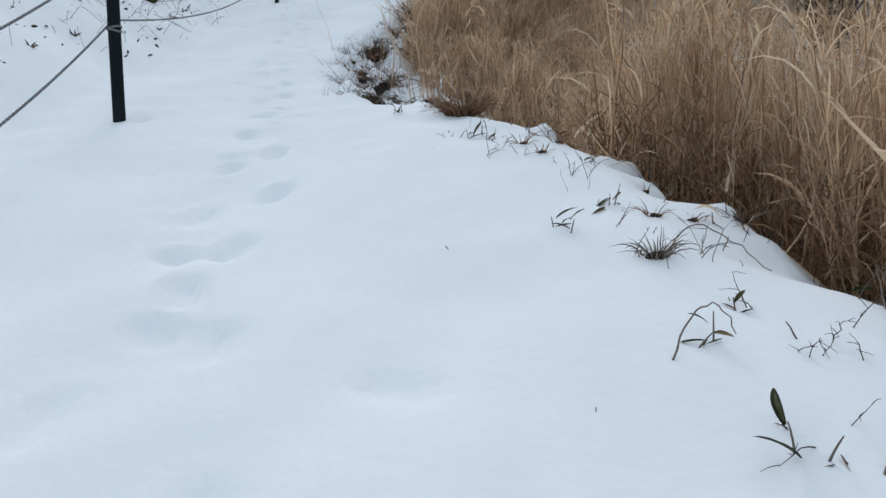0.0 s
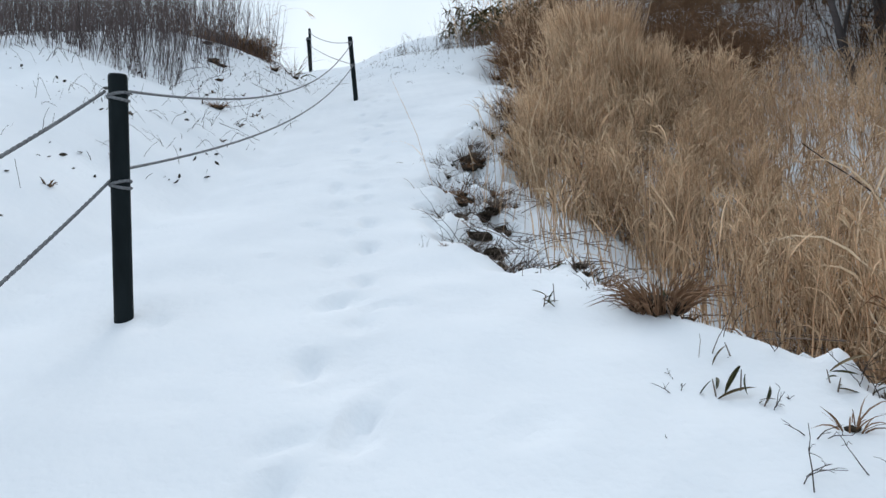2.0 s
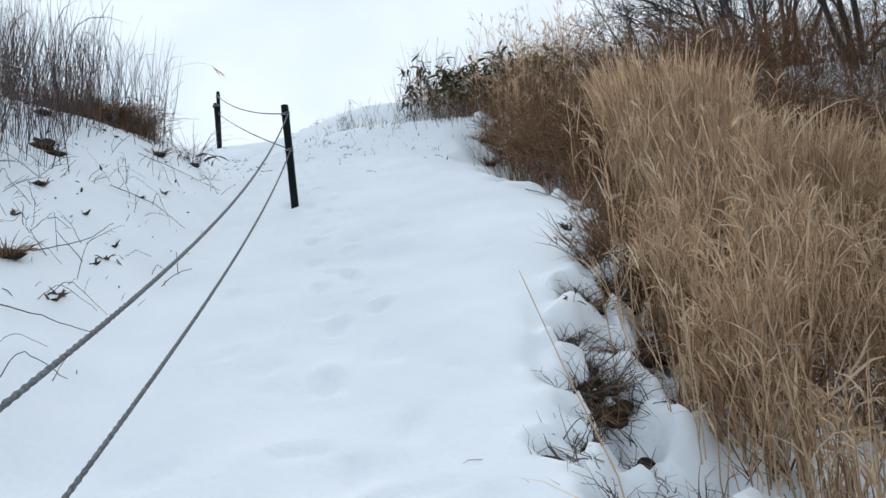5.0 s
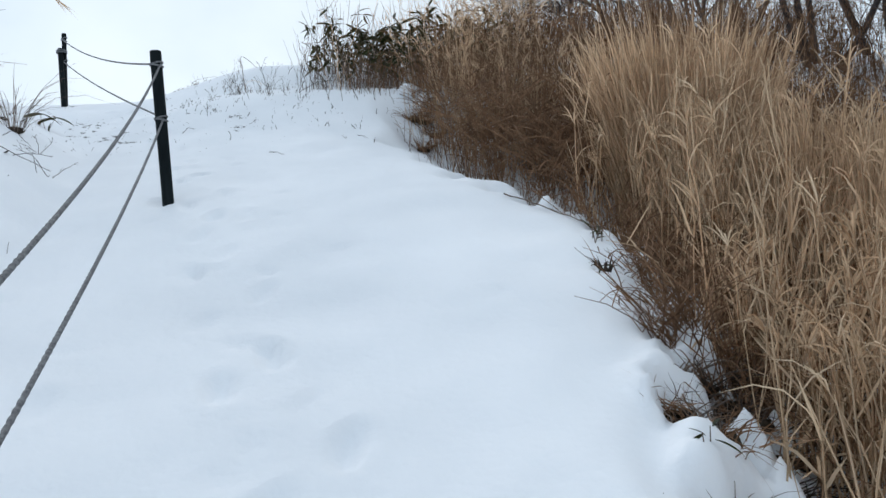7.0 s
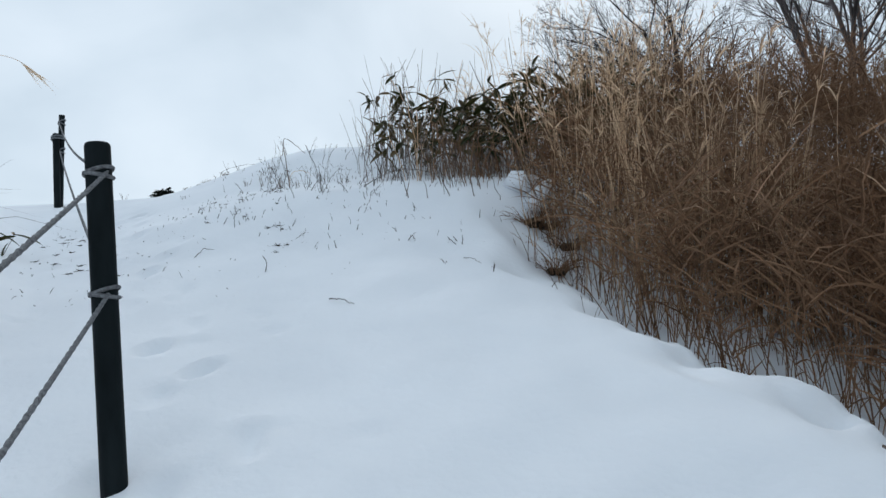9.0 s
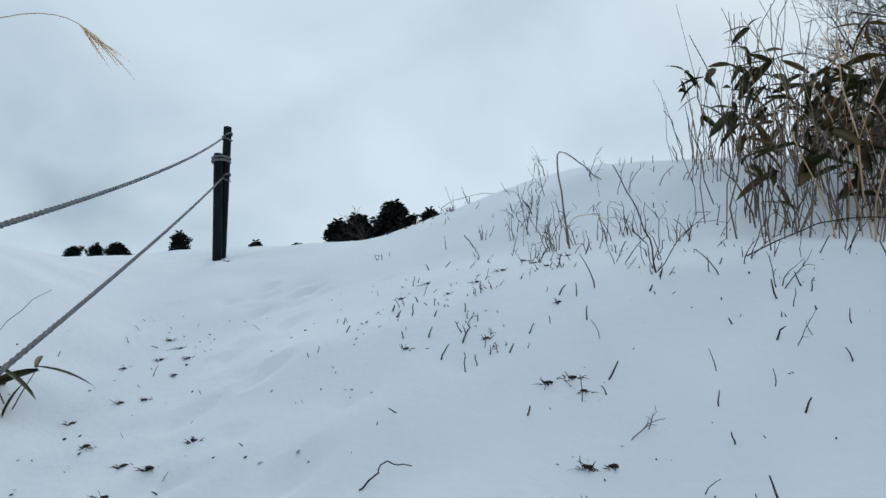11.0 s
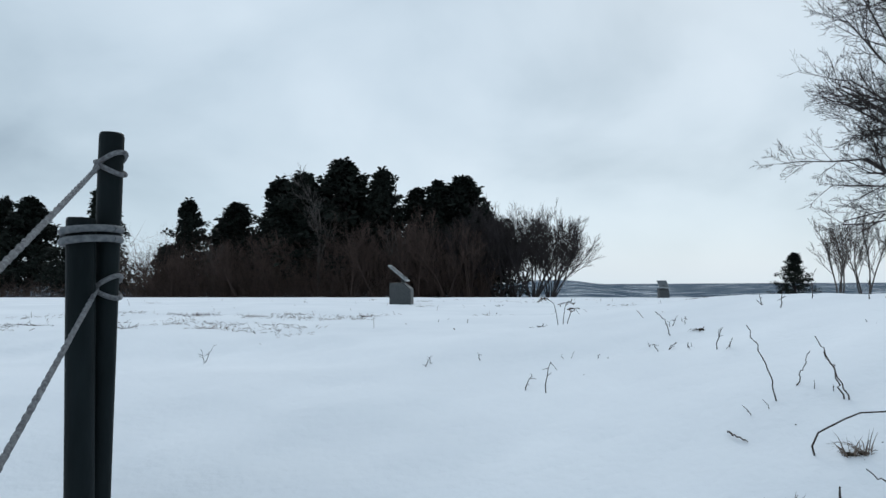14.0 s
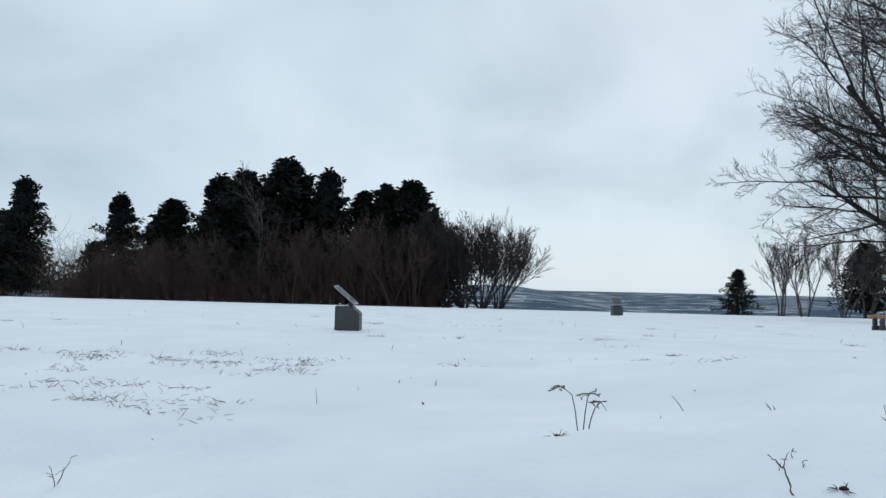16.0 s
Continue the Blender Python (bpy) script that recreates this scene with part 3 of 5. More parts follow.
def bare_tree(name, label, x, y, rng, tall, radius, levels, kids, mat=BARK, stems=1, category="tree", lowest=0.0035, way=(0, 0, 1), splay=0.35, angle=0.75, lift=0.12, shrink=0.62, z=None):
    ob = thing(name, label, category, (x, y, (float(height(x, y)) if z is None else z) - 0.05))
    trunk, crown = [], []
    for s in range(stems):
        a = rng.uniform(0, 2 * np.pi)
        d = np.array(way, float) + (np.array([np.cos(a), np.sin(a), 0]) * splay * rng.uniform(0.4, 1) if stems > 1 else 0)
        levs = limbs((0.25 * np.cos(a) * (stems > 1), 0.25 * np.sin(a) * (stems > 1), 0), d, tall * rng.uniform(0.85, 1), radius, rng, levels, kids, angle=angle, lift=lift, shrink=shrink)
        for k, (P, R) in enumerate(levs):
            if k > 2:
                P, R = P[:, [0, 2, 5]], R[:, [0, 2, 5]]
            (crown if k else trunk).append(tubes(P, np.maximum(R, lowest), 7 if k == 0 else 4 if k < 3 else 3))
    solid("trunk", trunk, mat, ob)
    solid("crown", crown, mat, ob, "bare leafless branches")
    return ob


def conifer(rng, tall, wide, density=1.0, low=0.08, name="cedar_tree"):
    """A cedar: trunk, drooping limbs, and sprays of needles that leave gaps."""
    ob = thing(name, "dark evergreen cedar with a ragged crown", "tree", (0, 0, 0), "cedars beyond the snowfield")
    z = np.linspace(-0.3, tall * 0.97, 8)
    P = np.stack([rng.normal(0, 0.05, 8), rng.normal(0, 0.05, 8), z], -1)
    solid("trunk", [tubes(P[None], np.linspace(tall * 0.018, 0.03, 8)[None], 7)], BARK, ob)
    n = int(66 * density)
    h = low + (1.0 - low) * (np.arange(n) + rng.random(n)) / n
    shape = np.clip(1.0 - h, 0.0, 1) ** 0.86 * (0.6 + 0.4 * step(0.0, 0.25, h))
    prof = 1.30 * wide * (0.035 + shape) * rng.uniform(0.55, 1.08, n)
    a = np.arange(n) * 2.4 + rng.normal(0, 0.5, n)
    base = np.stack([0 * h, 0 * h, h * tall * 0.94], -1)
    d = np.stack([np.cos(a), np.sin(a), 0.10 + 0.75 * h], -1)
    B = bent(base, d, prof, rng.uniform(-0.05, 0.15, n), 5)
    solid("branchwork", [tubes(B, np.full((n, 1), 0.05) * np.array([1, 0.8, 0.6, 0.4, 0.2]), 3)], BARK, ob)["kind"] = "stuff"
    # rounded bunches of short sprays at and along the limbs
    m = 4
    i = np.repeat(np.arange(n), m)
    f = np.tile([0.35, 0.62, 0.84, 1.0], n) * 4
    j = np.minimum(f.astype(int), 3)
    c = B[i, j] * (1 - (f - j))[:, None] + B[i, j + 1] * (f - j)[:, None] + rng.normal(0, 0.10, (n * m, 3))
    s = 36
    cc = np.repeat(c, s, 0)
    k = len(cc)
    size = np.repeat(rng.uniform(0.24, 0.62, n * m) * np.clip(1.25 - 0.6 * h[i], 0.5, 2), s) * (wide / 2.6)
    o = rng.normal(0, 1, (k, 3))
    o /= np.linalg.norm(o, axis=1, keepdims=True)
    at = cc + o * size[:, None] * rng.random(k)[:, None] ** 0.4 * np.array([1, 1, 0.8])
    d2 = o + rng.normal(0, 0.5, (k, 3)) + [0, 0, 0.35]
    L = rng.uniform(0.10, 0.27, k) * (wide / 2.6)
    S = bent(at, d2, L, rng.uniform(0, 0.4, k), 3)
    solid("foliage", [tubes(S, (L * 0.34)[:, None] * np.array([0.6, 1, 0.2]), 2, rng.uniform(0, 6, k))], NEEDLE, ob, "dense dark green needles")
    return ob


trng = np.random.default_rng(11)
CEDARS = [conifer(trng, 9.5, 2.5, 1.15), conifer(trng, 9.2, 2.9, 1.25, 0.12), conifer(trng, 8.8, 2.3, 1.0, 0.05)]
used = [False, False, False]


def cedar_at(kind, x, y, tall, turn=0.0, fat=1.0):
    src = CEDARS[kind]
    k = 0.94 * tall / (9.5, 9.2, 8.8)[kind]
    m = Matrix.Translation((x, y, float(height(x, y)) - 0.2)) @ Matrix.Rotation(turn, 4, "Z") @ Matrix.Diagonal((k * fat * 1.08, k * fat * 1.08, k * 1.03, 1))
    if not used[kind]:
        used[kind] = True
        src.matrix_basis = m
        return src
    return copy_thing(src, m)


CEDAR_PLACES = [
    (0, -18.5, 75.0, 11.4, 0.0, 1.05), (1, -25.3, 75.0, 11.3, 1.0, 1.2), (2, -13.9, 75.0, 10.4, 2.0, 1.2), (1, -22.1, 75.5, 10.5, 2.4, 1.05),
    (0, -27.9, 76.5, 9.6, 0.9, 1.2), (2, -16.0, 76.5, 8.8, 0.3, 1.1), (1, -12.0, 75.5, 9.0, 4.0, 1.0), (2, -31.6, 76.0, 7.9, 1.6, 1.25),
    (0, -35.5, 75.0, 7.9, 1.0, 1.0), (1, -20.3, 78.5, 8.2, 5.1, 1.2), (2, -24.0, 79.5, 8.6, 3.3, 1.2), (0, -29.8, 79.0, 7.0, 2.8, 1.2),
    (1, -33.6, 78.5, 6.6, 0.5, 1.3), (2, -10.6, 77.0, 7.2, 5.5, 1.3), (0, -15.0, 79.5, 7.8, 1.3, 1.2), (2, -38.8, 77.0, 4.6, 0.2, 1.4),
    (0, -43.6, 75.0, 9.0, 0.4, 0.95), (1, -46.2, 76.5, 6.6, 1.4, 1.1), (1, -54.8, 80.0, 9.0, 2.2, 1.0), (0, -57.5, 80.0, 9.2, 3.0, 0.9), (2, -60.3, 80.0, 9.3, 0.8, 1.1), (1, -65.0, 81.0, 5.4, 2.6, 1.2), (2, -51.5, 82.0, 5.4, 4.4, 1.2),
    (2, 12.8, 75.0, 3.4, 0.7, 1.15), (1, 22.0, 75.0, 5.2, 1.9, 0.95), (0, 27.4, 74.0, 5.4, 0.2, 1.05), (1, 31.5, 74.0, 5.8, 0.2, 1.05)]
for row in CEDAR_PLACES:
    cedar_at(*row)

for x, y, h, lean in ((-10.2, 71.4, 4.6, -0.1), (-8.9, 71.0, 5.2, -0.1), (-7.6, 70.8, 5.0, 0.0), (-6.3, 70.5, 5.4, 0.1), (-5.1, 70.8, 4.6, 0.2)):
    bare_tree("bare_shrub_tree", "bare many-stemmed shrub tree at the field's edge", x, y, trng, h, 0.045, 4, (9, 6, 5), stems=15, splay=0.62, lowest=0.0075, way=(lean, 0, 1), angle=0.5, shrink=0.5, lift=0.09)
for x, y, h in ((-22.6, 71.0, 8.2), (-31.5, 71.5, 3.6), (-17.0, 71.5, 4.4)):
    bare_tree("bare_tree", "leafless tree with pale trunk before the cedars", x, y, trng, h, 0.12, 4, (10, 7, 5), lowest=0.011, mat=PALE_BARK, shrink=0.5)
for x, y, h in ((-34.5, 70.5, 2.6), (-28.6, 70.2, 3.6), (-26.2, 70.6, 4.0), (-19.8, 70.0, 4.2), (-18.0, 70.4, 3.6), (-14.6, 70.2, 5.0), (-12.6, 70.2, 4.6), (-10.9, 70.3, 4.4)):
    bare_tree("bare_tree", "small reddish brown leafless tree before the cedars", x, y, trng, h, 0.05, 4, (9, 7, 5), stems=5, lowest=0.009, mat=THICKET, splay=0.5, angle=0.6, shrink=0.5)


def big_tree(x, y):
    """A wide-crowned leafless tree with several heavy stems."""
    ob = thing("big_bare_tree", "large spreading leafless tree at the field's side", "tree", (x, y, float(height(x, y)) - 0.1))
    trunk, crown = [], []
    for d, L, r in (((-1.0, 0.0, 0.36), 7.2, 0.11), ((-0.95, 0.1, 0.58), 10.2, 0.15), ((-0.84, 0.08, 0.86), 12.4, 0.24), ((-0.48, -0.05, 1.0), 12.5, 0.20), ((-0.30, 0.03, 1), 15.0, 0.24), ((-0.05, 0.05, 1), 16.0, 0.22), ((0.4, 0.1, 1), 14.0, 0.22)):
        for k, (P, R) in enumerate(limbs((0.2 * d[0], 0.2 * d[1], 0), d, L, r, trng, 5, (14, 9, 7, 5), crook=0.09, lift=0.035, shrink=0.47, angle=0.66, K=6)):
            if k > 2:
                P, R = P[:, [0, 2, 5]], R[:, [0, 2, 5]]
            (crown if k else trunk).append(tubes(P, np.maximum(R * (1.0 if k == 0 else 0.85), 0.006), 8 if k == 0 else 4 if k < 3 else 3))
    solid("trunk", trunk, BARK, ob)
    solid("crown", crown, BARK, ob, "bare leafless branches")


big_tree(16.6, 51.0)
for x, y, h in ((15.2, 73, 4.4), (17.2, 74, 5.0), (19, 72, 4.8), (21, 73, 5.2), (24.5, 72, 5.6), (27, 70, 5.6)):
    bare_tree("bare_tree", "small leafless tree at the field's far side", x, y, trng, h, 0.06, 4, (8, 7, 5), stems=4, lowest=0.008, mat=PALE_BARK, splay=0.3, angle=0.5, shrink=0.5)


def thicket(n, x0, x1, y0, y1, tall, label):
    x, y = trng.uniform(x0, x1, n), trng.uniform(y0, y1, n)
    h = trng.uniform(*tall, n) * (0.75 + 0.35 * ripple(x, y, 2.2, 91))
    d = np.stack([trng.normal(0, 0.35, n), trng.normal(0, 0.35, n), np.ones(n)], -1)
    P = bent(ground_at(x, y), d, h, trng.uniform(0, 0.2, n), 5, 0.02, trng)
    pieces = [tubes(P, np.full((n, 1), 0.016) * np.array([1, 0.8, 0.6, 0.45, 0.25]), 3)]
    for k in (1, 1, 2, 2, 3, 3, 3):
        B = bent(P[:, k], d + trng.normal(0, 0.6, (n, 3)), h * 0.4, trng.uniform(-0.1, 0.2, n), 4, 0.03, trng)
        pieces.append(tubes(B, np.full((n, 1), 0.010) * np.array([1, 0.8, 0.6, 0.4]), 3))
    return tagged(solid("thicket", pieces, THICKET), label, "undergrowth", kind="stuff")


thicket(2500, -38, -9.5, 69.8, 73.5, (0.8, 5.6), "brown leafless thicket under the cedars")
thicket(700, -64, -38, 73, 80, (0.8, 2.6), "low brown leafless thicket under the cedars")

# bare trees behind the reeds
for x, y, h, r in ((5.8, 22.9, 4.0, 0.09), (6.6, 21.2, 4.4, 0.11), (6.4, 25.0, 4.6, 0.10), (8.8, 22.5, 4.8, 0.12), (8.0, 17.6, 4.4, 0.12), (9.8, 14.6, 4.6, 0.12), (10.5, 19.0, 5.0, 0.12), (6.6, 13.2, 4.2, 0.12), (8.2, 11.5, 4.4, 0.14), (6.0, 16.5, 4.2, 0.12), (9.6, 9.2, 4.4, 0.14), (7.2, 18.4, 4.4, 0.14), (12.0, 13.0, 5.0, 0.15)):
    bare_tree("bare_tree", "leafless dark tree standing behind the reeds", x, y, trng, h, r * 0.62, 5, (8, 7, 5, 4), stems=4, lowest=0.0032, splay=0.5, mat=HEDGE_BARK, angle=0.6, shrink=0.56, lift=0.10)


x, y = trng.uniform(5.2, 13.5, 190), trng.uniform(10.0, 21.0, 190)
n = len(x)
h = trng.uniform(1.2, 3.0, n)
d = np.stack([trng.normal(0, 0.35, n), trng.normal(0, 0.35, n), np.ones(n)], -1)
P = bent(ground_at(x, y), d, h, trng.uniform(0, 0.2, n), 5, 0.03, trng)
pieces = [tubes(P, np.full((n, 1), 0.014) * np.array([1, 0.8, 0.6, 0.45, 0.25]), 4)]
for k in (1, 1, 2, 2, 3, 3):
    B = bent(P[:, k], d + trng.normal(0, 0.6, (n, 3)), h * 0.42, trng.uniform(-0.1, 0.2, n), 5, 0.03, trng)
    pieces.append(tubes(B, np.full((n, 1), 0.006) * np.array([1, 0.8, 0.6, 0.4, 0.2]), 3))
tagged(solid("thicket", pieces, TWIG), "dark leafless thicket behind the reeds", "undergrowth", kind="stuff")


# ---- field furniture ----
def box(bm, size, at, tilt=0.0, bevel=0.006):
    got = bmesh.ops.create_cube(bm, size=1.0)["verts"]
    m = Matrix.Translation(at) @ Matrix.Rotation(tilt, 4, "X") @ Matrix.Diagonal((*size, 1))
    bmesh.ops.transform(bm, matrix=m, verts=got)
    edges = list({e for v in got for e in v.link_edges})
    bmesh.ops.bevel(bm, geom=edges, offset=bevel, segments=2, affect="EDGES")


def info_board(x, y, turn, k, label):
    ob = thing("information_board", label, "sign", (x, y, float(height(x, y)) - 0.03))
    ob.rotation_euler = (0, 0, turn)
    # block with a chamfered front edge, drawn as a profile and given its width
    bm = bmesh.new()
    outline = [(-0.24, 0.0), (0.24, 0.0), (0.24, 0.54), (-0.05, 0.54), (-0.24, 0.40)]
    ends = [[bm.verts.new((w * k, u * k, h * k)) for u, h in outline] for w in (-0.24, 0.24)]
    bm.faces.new(ends[0])
    bm.faces.new(ends[1][::-1])
    for i in range(5):
        j = (i + 1) % 5
        bm.faces.new((ends[0][i], ends[1][i], ends[1][j], ends[0][j]))
    bmesh.ops.recalc_face_normals(bm, faces=bm.faces[:])
    bmesh.ops.bevel(bm, geom=bm.edges[:], offset=0.012, segments=2, affect="EDGES")
    part("plinth", bm, STONE, ob, "dark grey stone plinth")
    bm = bmesh.new()
    box(bm, (0.50 * k, 0.56 * k, 0.028 * k), (0, 0.06 * k, 0.75 * k), radians(40), 0.006)
    panel = part("panel", bm, PANEL, ob, "tilted grey panel")
    bm = bmesh.new()
    box(bm, (0.44 * k, 0.48 * k, 0.008 * k), (0, 0.06 * k - 0.011 * k, 0.75 * k + 0.013 * k), radians(40), 0.002)
    part("plate", bm, STRAP, panel, "dull printed plate")
    bm = bmesh.new()
    box(bm, (0.10 * k, 0.08 * k, 0.24 * k), (0, -0.04 * k, 0.58 * k), 0, 0.006)
    part("neck", bm, STONE, ob)


info_board(-7.97, 33.3, radians(93), 0.85, "low stone information stand with a tilted panel in snow")


# ---- dry weeds, stubs and leaves on the snow ----
def weed(name, label, x, y, h, stems, mat=TWIG, branch=3, thick=0.0028, lean=0.35, sag=0.2, group="dry weeds on the snow"):
    """A dead weed: each crooked stem with its side twigs is a part."""
    r = weed_rng
    ob = thing(name, label, "dry weed", (x, y, float(height(x, y))), group)
    for k in range(stems):
        base = np.array([[r.normal(0, 0.025), r.normal(0, 0.025), -0.03]])
        d = np.array([[r.normal(0, lean), r.normal(0, lean), 1.0]])
        hh = h * r.uniform(0.55, 1.1, 1)
        P = bent(base, d, hh, r.uniform(0, sag, 1), 6, 0.02, r)
        pieces = [tubes(P, np.full((1, 1), thick) * np.array([1, 0.95, 0.85, 0.75, 0.6, 0.4]), 4)]
        for b in range(branch):
            B = bent(P[:, r.integers(2, 6)], d + r.normal(0, 0.7, (1, 3)), hh * r.uniform(0.12, 0.35), r.uniform(0, 0.5, 1), 4, 0.03, r)
            pieces.append(tubes(B, np.full((1, 1), thick * 0.7) * np.array([1, 0.8, 0.7, 0.4]), 3))
        solid("stem", pieces, mat, ob)
    return ob


weed_rng = np.random.default_rng(7)


def lump(rng, size, flat=0.5):
    """A small rough clod."""
    bm = bmesh.new()
    bmesh.ops.create_icosphere(bm, subdivisions=2, radius=1.0)
    at = Vector((rng.uniform(0, 50), rng.uniform(0, 50), 0))
    for v in bm.verts:
        k = 1 + 0.7 * noise.noise(v.co * 2.2 + at)
        v.co = Vector((v.co.x * size * k, v.co.y * size * k * 0.8, v.co.z * size * flat * k))
    return bm


def place(ob, x, y, sink=0.0):
    ob.location = (x, y, float(height(x, y)) - sink)
    return ob


def tuft(name, label, x, y, h, n, mat, spread=0.7, soil=0.06, width=0.0032, category="grass tuft", group="grass tufts on the snow"):
    """A tuft of arching blades round a dark crown of roots."""
    r = weed_rng
    ob = place(thing(name, label, category, group=group), x, y)
    a = r.uniform(0, 2 * np.pi, n)
    q = np.sqrt(r.random(n)) * soil
    base = np.stack([q * np.cos(a), q * np.sin(a), np.full(n, -0.015)], -1)
    d = np.stack([np.cos(a) * spread * r.uniform(0.1, 1, n), np.sin(a) * spread * r.uniform(0.1, 1, n), np.ones(n)], -1)
    P = bent(base, d, h * r.uniform(0.4, 1.1, n), r.uniform(0.05, 0.7, n), 5)
    solid("foliage", [tubes(P, np.full((n, 1), width) * np.array([0.8, 1, 0.9, 0.6, 0.1]), 2, r.uniform(0, 6, n))], mat, ob)
    part("root_crown", lump(r, soil, 0.45), SOIL_SHADE, ob, "dark lump of soil and painted shade", smooth=True)
    return ob


def leaf_mesh(length=0.19, width=0.021):
    """A long pointed leaf with a folded midrib."""
    bm = bmesh.new()
    rows = []
    for t in np.linspace(0, 1, 7):
        w = width * (math.sin(math.pi * min(1, t * 0.93 + 0.07)) ** 0.7)
        z = -0.25 * length * t * t
        rows.append([bm.verts.new((s * w, t * length, z + abs(s) * w * 0.35)) for s in (-1, 0, 1)])
    for a, b in zip(rows, rows[1:]):
        for k in (0, 1):
            bm.faces.new((a[k], a[k + 1], b[k + 1], b[k]))
    bmesh.ops.solidify(bm, geom=bm.faces[:], thickness=0.0008)
    return bm


def leaf_data():
    me = bpy.data.meshes.new("leaf")
    bm = leaf_mesh()
    bm.to_mesh(me)
    bm.free()
    me.materials.append(SASA)
    me.polygons.foreach_set("use_smooth", np.full(len(me.polygons), True))
    return me


LEAF = leaf_data()


def sasa(x, y, h, leaves, stems=2, size=1.0, label="bamboo grass with green and yellowed pointed leaves"):
    r = weed_rng
    ob = place(thing("bamboo_grass", label, "bamboo grass", group="bamboo grass plants"), x, y)
    d = np.stack([r.normal(0, 0.16, stems), r.normal(0, 0.16, stems), np.ones(stems)], -1)
    P = bent(np.zeros((stems, 3)) + r.normal(0, 0.03, (stems, 3)) * [1, 1, 0] - [0, 0, 0.04], d, h * r.uniform(0.7, 1.05, stems), r.uniform(0, 0.15, stems), 6)
    solid("stalk", [tubes(P, np.full((stems, 1), 0.0032) * np.array([1, 1, 0.9, 0.8, 0.7, 0.5]), 5)], GREY_GRASS, ob)
    for k in range(leaves):
        s = k % stems
        i = min(5, 3 + int(r.integers(0, 4))) if h > 0.2 else int(r.integers(2, 6))
        leaf = new("leaf", LEAF)
        leaf.parent = ob
        q = size * r.uniform(0.6, 1.15)
        leaf.matrix_basis = Matrix.Translation(P[s, i] + r.normal(0, 0.01, 3)) @ Euler((r.uniform(-0.9, 0.9), r.uniform(-0.7, 0.7), r.uniform(0, 6.28))).to_matrix().to_4x4() @ Matrix.Diagonal((q * r.uniform(0.7, 1.3) * (1.0 if h > 0.2 else 0.6), q, q, 1))
    return ob


def wire(points, r, name, label, mat=TWIG, category="twig"):
    """A single bent stem through a few points above the ground (x, y, height over snow)."""
    pts = np.array([(x, y, float(height(x, y)) + h) for x, y, h in points])
    t, s = np.linspace(0, 1, len(pts)), np.linspace(0, 1, 14)
    P = np.stack([np.interp(s, t, pts[:, k]) for k in range(3)], -1)
    for _ in range(2):
        P[1:-1] = (P[:-2] + 2 * P[1:-1] + P[2:]) / 4
    P[1:-1] += weed_rng.normal(0, 0.003, P[1:-1].shape)
    ob = solid(name, [tubes(P[None], (r * np.linspace(1, 0.55, 14))[None], 5)], mat)
    return tagged(ob, label, category)


def stubble(n, xs, ys, tall, label, mat=TWIG, thick=0.0026, lean=0.25, keep=None):
    r = weed_rng
    x, y = r.uniform(*xs, n), r.uniform(*ys, n)
    if keep is not None:
        ok = keep(x, y)
        x, y = x[ok], y[ok]
    n = len(x)
    d = np.stack([r.normal(0, lean, n), r.normal(0, lean, n), np.ones(n)], -1)
    h = tall[0] + (tall[1] - tall[0]) * r.random(n) ** 2
    P = bent(ground_at(x, y), d, h, r.uniform(0, 0.25, n), 5, 0.02, r)
    pieces = [tubes(P, (thick * r.uniform(0.5, 1.4, n))[:, None] * np.array([1, 1, 0.9, 0.8, 0.6]), 4)]
    return tagged(solid("stubble", pieces, mat), label, "dry stalks", kind="stuff")


def litter(n, xs, ys, label, size=(0.006, 0.02), keep=None, mat=DEAD_LEAF):
    """Small curled scraps of dead leaf lying on the snow."""
    r = weed_rng
    x, y = r.uniform(*xs, n), r.uniform(*ys, n)
    if keep is not None:
        ok = keep(x, y)
        x, y = x[ok], y[ok]
    n = len(x)
    L = r.uniform(*size, n)
    d = np.stack([r.normal(0, 1, n), r.normal(0, 1, n), r.uniform(0, 0.5, n)], -1)
    P = bent(ground_at(x, y, -0.004), d, L * 2, r.uniform(-0.3, 0.2, n), 4)
    return tagged(solid("leaf_litter", [tubes(P, L[:, None] * np.array([0.15, 0.5, 0.45, 0.08]), 2, r.uniform(0, 6, n))], mat), label, "leaf litter", kind="stuff")


def field_bench(x, y, turn):
    ob = place(thing("bench", "low wooden bench with a thick top on stone legs", "bench"), x, y, 0.02)
    ob.rotation_euler = (0, 0, turn)
    for k in range(4):
        bm = bmesh.new()
        box(bm, (1.0 - 0.08 * (k in (0, 3)), 0.115, 0.065), (0, (k - 1.5) * 0.121, 0.375), 0, 0.018)
        part("seat_board", bm, WOOD, ob, "weathered reddish board")
    for sy in (-0.14, 0.14):
        bm = bmesh.new()
        box(bm, (0.72, 0.11, 0.14), (0, sy, 0.07), 0, 0.015)
        part("footing", bm, STONE, ob)
        for sx in (-0.30, -0.10, 0.10, 0.30):
            bm = bmesh.new()
            box(bm, (0.085, 0.10, 0.205), (sx, sy, 0.24), 0, 0.01)
            part("leg", bm, STONE, ob)


field_bench(4.45, 39.8, 0.1)
info_board(-0.35, 51.0, radians(8), 0.85, "distant stone information stand powdered with snow")

